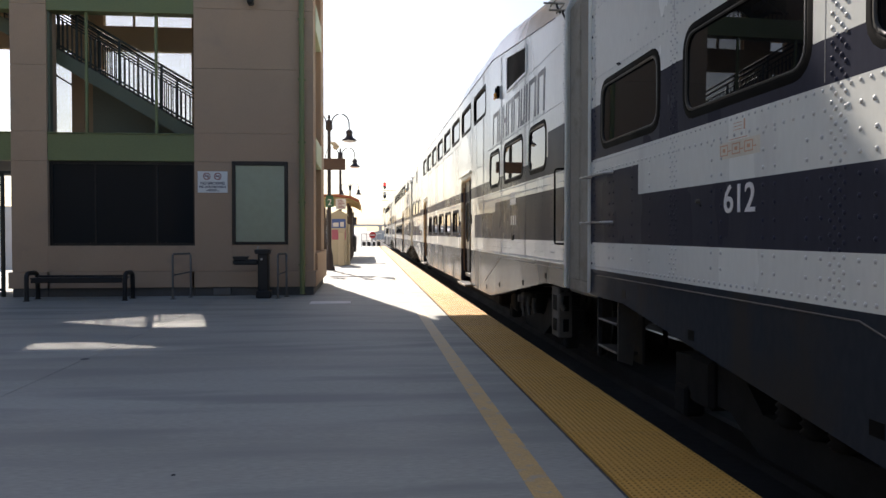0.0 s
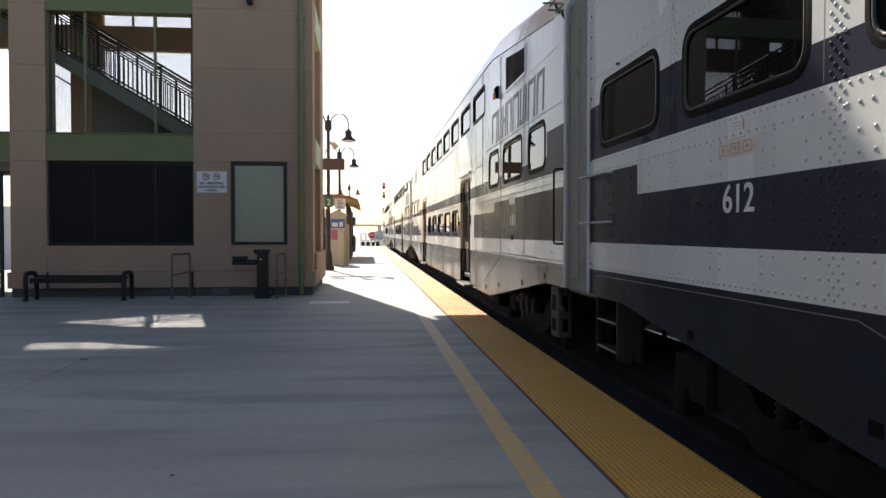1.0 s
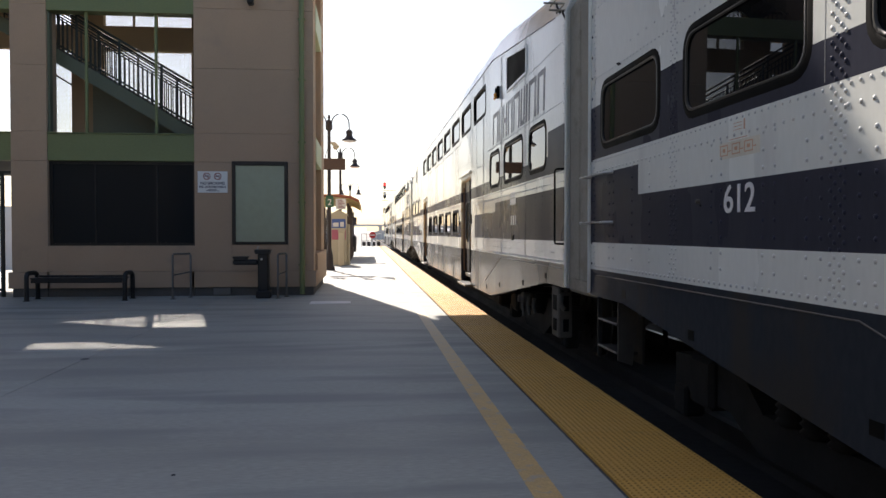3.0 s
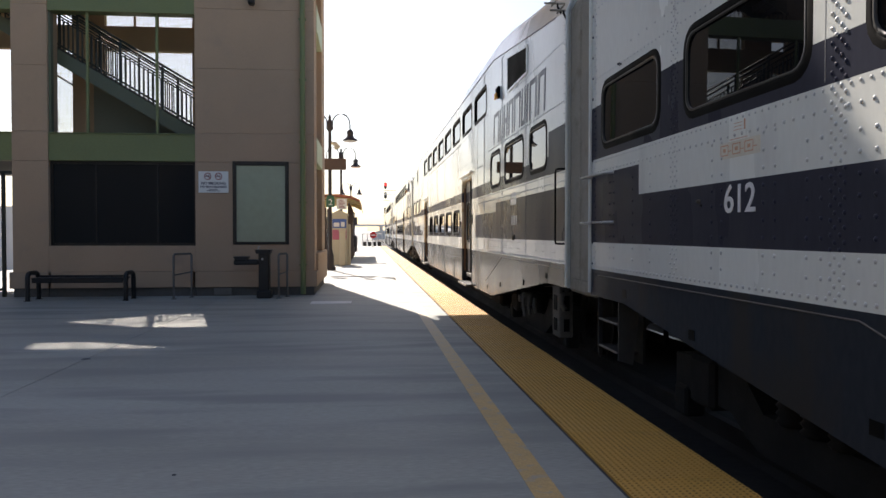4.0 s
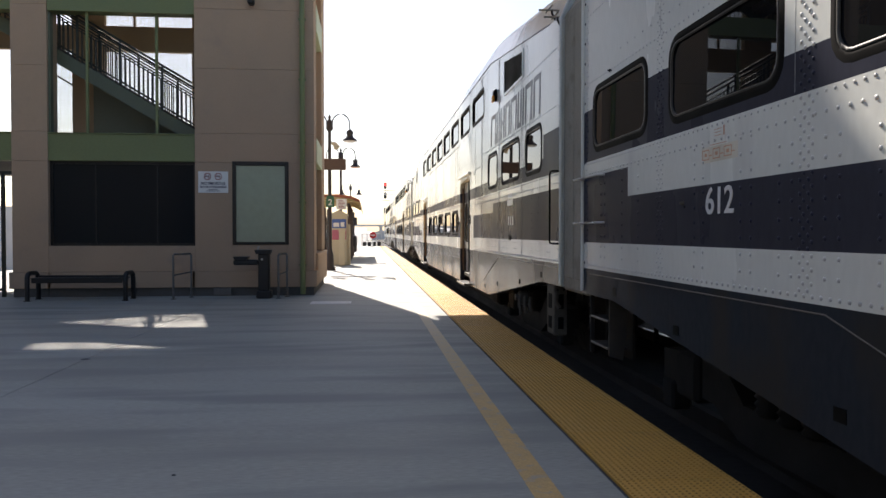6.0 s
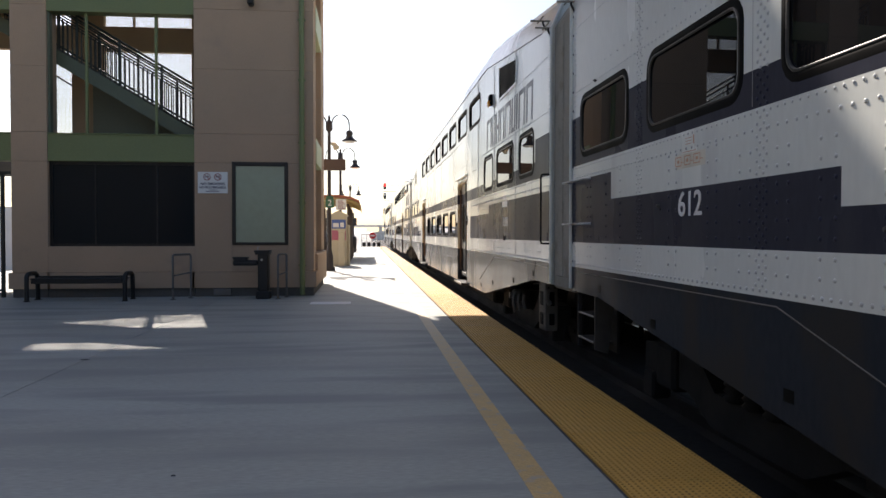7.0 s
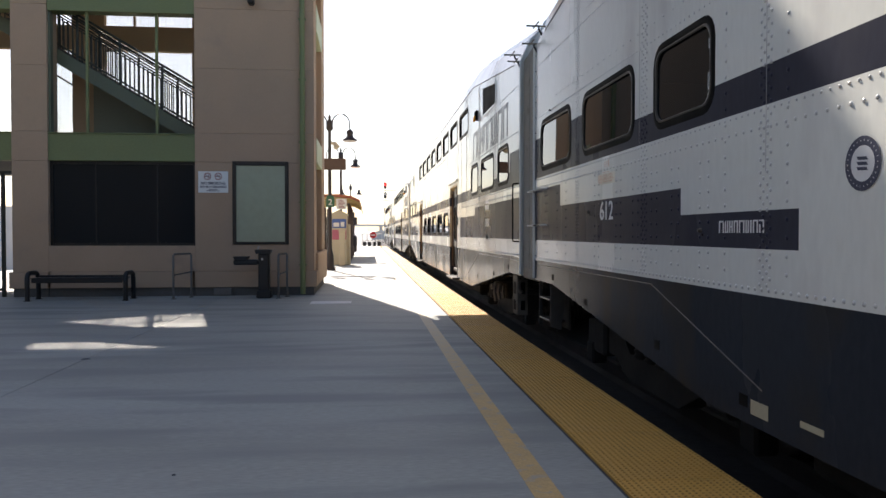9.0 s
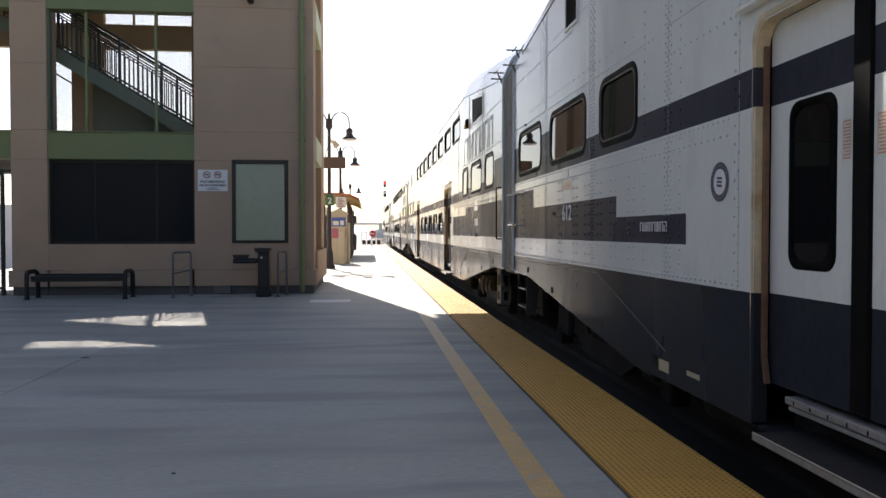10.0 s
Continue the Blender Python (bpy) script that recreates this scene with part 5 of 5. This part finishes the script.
# waiting shelter with bowed roof
sh = thing("platform_shelter", "brown platform shelter with bowed terracotta roof", "shelter", (-1.494, 0, 0.1175))
sh.scale = (0.9056, 0.9056, 0.9056)
prof = [(-1.4, 2.45), (-1.3, 2.76), (-0.9, 2.94), (-0.3, 3.02), (0.3, 3.02), (0.9, 2.94), (1.3, 2.76), (1.4, 2.45)]
rf = M()
for y0, y1 in ((37.5, 48.0),):
    top = [(x, z + 0.14) for x, z in prof]
    rf.prism(prof + top[::-1], 1, y0, y1)
part("roof", rf, TERRA, sh)
sf = M()
for (xa, za), (xb, zb) in zip(prof, prof[1:]):
    sf.face([(xa, 37.45, za - 0.004), (xb, 37.45, zb - 0.004), (xb, 48.0, zb - 0.004), (xa, 48.0, za - 0.004)])
part("soffit", sf, TIMBER, sh, "golden board soffit")
for y in (38.2, 41.4, 44.6, 47.4):
    for x in (-0.75, 0.75):
        part("post", M().lathe([(0.14, -0.13), (0.14, 0.35), (0.07, 0.45), (0.06, 2.75)], x, y, 10), BROWNPOST, sh)
    part("rafter", M().prism([(-1.3, 2.66), (-0.9, 2.86), (-0.3, 2.94), (0.3, 2.94), (0.9, 2.86), (1.3, 2.66), (1.3, 2.74), (0.9, 2.935), (0.3, 3.01), (-0.3, 3.01), (-0.9, 2.935), (-1.3, 2.74)], 1, y - 0.06, y + 0.06), TIMBER, sh)
part("windscreen", M().box(-0.78, -0.74, 38.2, 47.4, 0.2, 2.2), GLASSDK, sh)
# litter bin and further posts
tb = thing("litter_bin", "dark slatted litter bin", "bin", (-1.0, 52, 0))
part("drum", M().lathe([(0.30, 0.0), (0.34, 0.1), (0.36, 0.9), (0.30, 1.0)], n=14), LAMPDK, tb)
part("hood", M().lathe([(0.34, 0.98), (0.30, 1.08), (0.1, 1.15)], n=14), LAMPDK, tb)
for k, (x, y) in enumerate(((-1.35, 56), (-1.0, 60), (-1.2, 64))):
    ps = thing("sign_post", "dark post with small sign plate", "sign", (x, y, 0), "far platform posts")
    part("post", M().tube([(0, 0, 0), (0, 0, 2.9)], 0.06, 8), LAMPDK, ps)
    part("plate", M().box(-0.25, 0.25, -0.08, -0.05, 1.9, 2.5), LAMPDK, ps)

# end barrier with red disc
bar = thing("platform_barrier", "white tubular barrier across the platform end", "barrier", (0.45, 67, 0))
for k in range(5):
    x = -0.85 + 0.425 * k
    part("upright", M().tube([(x, 0, 0), (x, 0, 1.25)], 0.035, 8), WHITEPAINT, bar)
for z in (0.62, 1.22):
    part("rail_bar", M().tube([(-0.88, 0, z), (0.88, 0, z)], 0.032, 8), WHITEPAINT, bar)
for k in range(4):
    x = -0.85 + 0.425 * k
    part("lower_panel", M().box(x + 0.06, x + 0.36, -0.03, 0.0, 0.12, 0.50), BLACK, bar)
ds = thing("no_entry_sign", "round red no entry sign with white bar", "sign", (0.55, 66.9, 0))
dd = part("disc", M().tube([(0, -0.03, 1.08), (0, 0.0, 1.08)], 0.29, 24), SIGNRED, ds)
part("bar", M().box(-0.20, 0.20, -0.036, -0.028, 1.03, 1.13), LETTER, dd)
part("stem", M().tube([(0, 0.03, 0), (0, 0.03, 1.1)], 0.03, 8), WHITEPAINT, ds)

# signal mast beyond the train
sm = thing("rail_signal", "two-head railway signal on a steel mast, upper head red", "signal", (0, 150, 0))
part("mast", M().tube([(8.4, 0, -0.5), (8.4, 0, 11.2)], 0.12, 10), SHADEGREY, sm)
for z, lens_m in ((10.65, REDLIGHT), (8.75, LAMPGLASS), (5.7, BLACK)):
    part("walkway", M().box(3.1, 8.6, -0.3, 0.3, z - 1.05, z - 0.95), SHADEGREY, sm)
    part("guard_rail", M().tube([(3.9, -0.3, z + 0.15), (8.6, -0.3, z + 0.15)], 0.04, 6), SHADEGREY, sm)
    hd = part("signal_head", M().box(3.38, 3.94, -0.2, 0.2, z - 0.62, z + 0.62, 0, 0.12), BLACK, sm)
    part("bracket_arm", M().tube([(3.66, 0, z - 1.0), (3.66, 0, z - 0.6)], 0.05, 6), SHADEGREY, hd)
    part("lens", M().tube([(3.66, -0.26, z + 0.2), (3.66, -0.2, z + 0.2)], 0.24, 16), lens_m, hd)

# far road bridge, sheds, low hills; distance haze is in their pale colours
fb = thing("road_overpass", "concrete road overpass far down the line, paled for haze", "bridge", (0, 320, 0))
part("deck", M().prism([(-70, 1.4), (-20, 4.2), (30, 4.2), (90, 1.4), (90, 2.2), (30, 5.0), (-20, 5.0), (-70, 2.2)], 1, 0, 9), HAZECONC, fb)
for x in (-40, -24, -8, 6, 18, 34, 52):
    part("pier", M().box(x - 0.7, x + 0.7, 3, 6, -0.5, 4.2 if -20 <= x <= 30 else 3.2), HAZECONC, fb)
random.seed(5)
for k in range(9):
    x, y, w, h = -40 + 9 * k + random.uniform(-3, 3), random.uniform(180, 290), random.uniform(5, 12), random.uniform(1.8, 3.4)
    hs = thing("distant_shed", "low industrial shed, paled for haze", "shed", (x, y, -0.5), "distant sheds")
    part("wall", M().box(-w / 2, w / 2, 0, 8, 0, h), HAZEWALL, hs)
    part("roof", M().prism([(-w / 2 - 0.3, h), (w / 2 + 0.3, h), (0, h + 0.8)], 1, -0.3, 8.3), HAZECONC, hs)
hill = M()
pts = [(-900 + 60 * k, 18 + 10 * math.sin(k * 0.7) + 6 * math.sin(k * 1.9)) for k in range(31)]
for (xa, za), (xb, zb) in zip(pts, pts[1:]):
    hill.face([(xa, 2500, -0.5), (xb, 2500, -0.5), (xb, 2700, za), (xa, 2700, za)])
solo("backdrop_hills", hill, HAZECONC, "low hills on the horizon, paled for haze", "hills", kind="structure")
# unseen walls closing the place beside and behind the platform, added to block skylight
cb = M()
cb.box(-12.6, -12.0, -20.6, 13.0, -0.5, 7.5)
solo("wall_skyblock_side", cb, STUCCO_IN, "plain tan unseen wall beside the platform, added to block skylight", "wall", kind="structure")
cb = M()
cb.box(-12.0, 1.6, -20.6, -20.0, -0.5, 7.5)
solo("wall_skyblock_rear", cb, BASEDARK, "plain dark unseen wall closing the platform, added to block skylight", "wall", kind="structure")
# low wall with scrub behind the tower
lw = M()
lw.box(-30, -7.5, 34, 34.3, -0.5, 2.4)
solo("boundary_wall", lw, HAZECONC, "pale concrete boundary wall behind the tower", "wall", kind="structure")

# ---- platform pieces ----
COLX = [(-11.99, -7.386), (-7.378, -2.774), (-2.766, 1.215)]
for xa, xb in COLX:
    mb = M()
    mb.box(xa, xb, 0.003, 13.497, -0.05, 0.0)
    me = mesh_of("slab", mb, CONCRETE)
    y = -14.6
    while y < PLAT_END - 6:
        ob = new("slab", me)
        ob.location = (0, y, 0)
        ob.parent = platform
        y += 13.5
TW, TL = 0.605, 0.911


def tactile_mesh(nx, ny, r, k):
    """One paver with nx by ny truncated domes of radius r, each a k-sided stud."""
    mb = M()
    mb.box(0, TW, 0.002, TL - 0.002, -0.04, 0.004)
    for i in range(nx):
        for j in range(ny):
            cx, cy = TW * (i + 0.5) / nx, TL * (j + 0.5) / ny
            base = [(cx + r * math.cos(2 * math.pi * q / k), cy + r * math.sin(2 * math.pi * q / k), 0.004) for q in range(k)]
            top = [(cx + 0.55 * r * math.cos(2 * math.pi * q / k), cy + 0.55 * r * math.sin(2 * math.pi * q / k), 0.0085) for q in range(k)]
            mb.idx(base + top, [(q, (q + 1) % k, k + (q + 1) % k, k + q) for q in range(k)] + [tuple(range(k, 2 * k))], 1, True)
    return mesh_of("tactile_tile", mb, [TACTILE, DOMES])


fine_tile, plain_tile = tactile_mesh(18, 27, 0.0085, 6), tactile_mesh(10, 15, 0.0135, 5)
y = -10.0
while y < PLAT_END - 1:
    ob = new("tactile_tile", fine_tile if 1.0 < y < 15.0 else plain_tile)
    ob.location = (1.243, y, 0)
    ob.parent = platform
    y += TL


# ---- what moves ----
def motions():
    way = [(0.0, 0.0), (2.7, 0.0), (3.8, 0.003), (4.5, 0.02), (5.0, 0.048), (5.5, 0.118), (6.0, 0.235), (6.5, 0.405), (7.0, 0.62), (7.5, 0.94),
           (8.0, 1.32), (8.5, 1.745), (8.75, 1.99), (9.0, 2.255), (9.25, 2.54), (9.5, 2.84), (9.75, 3.155), (10.0, 3.485)]
    for c, y in zip(coaches, CAR_Y):
        walk(c, [(t, pose(SIDE_X, y + s, 0)) for t, s in way])
        for w in [o for o in c.children if o.name.split(".")[0] == "wheelset"]:
            at = w.location.copy()
            walk(w, [(t, pose(at.x, at.y, at.z, -math.degrees(s / 0.42), 0, 0)) for t, s in way])


motions()
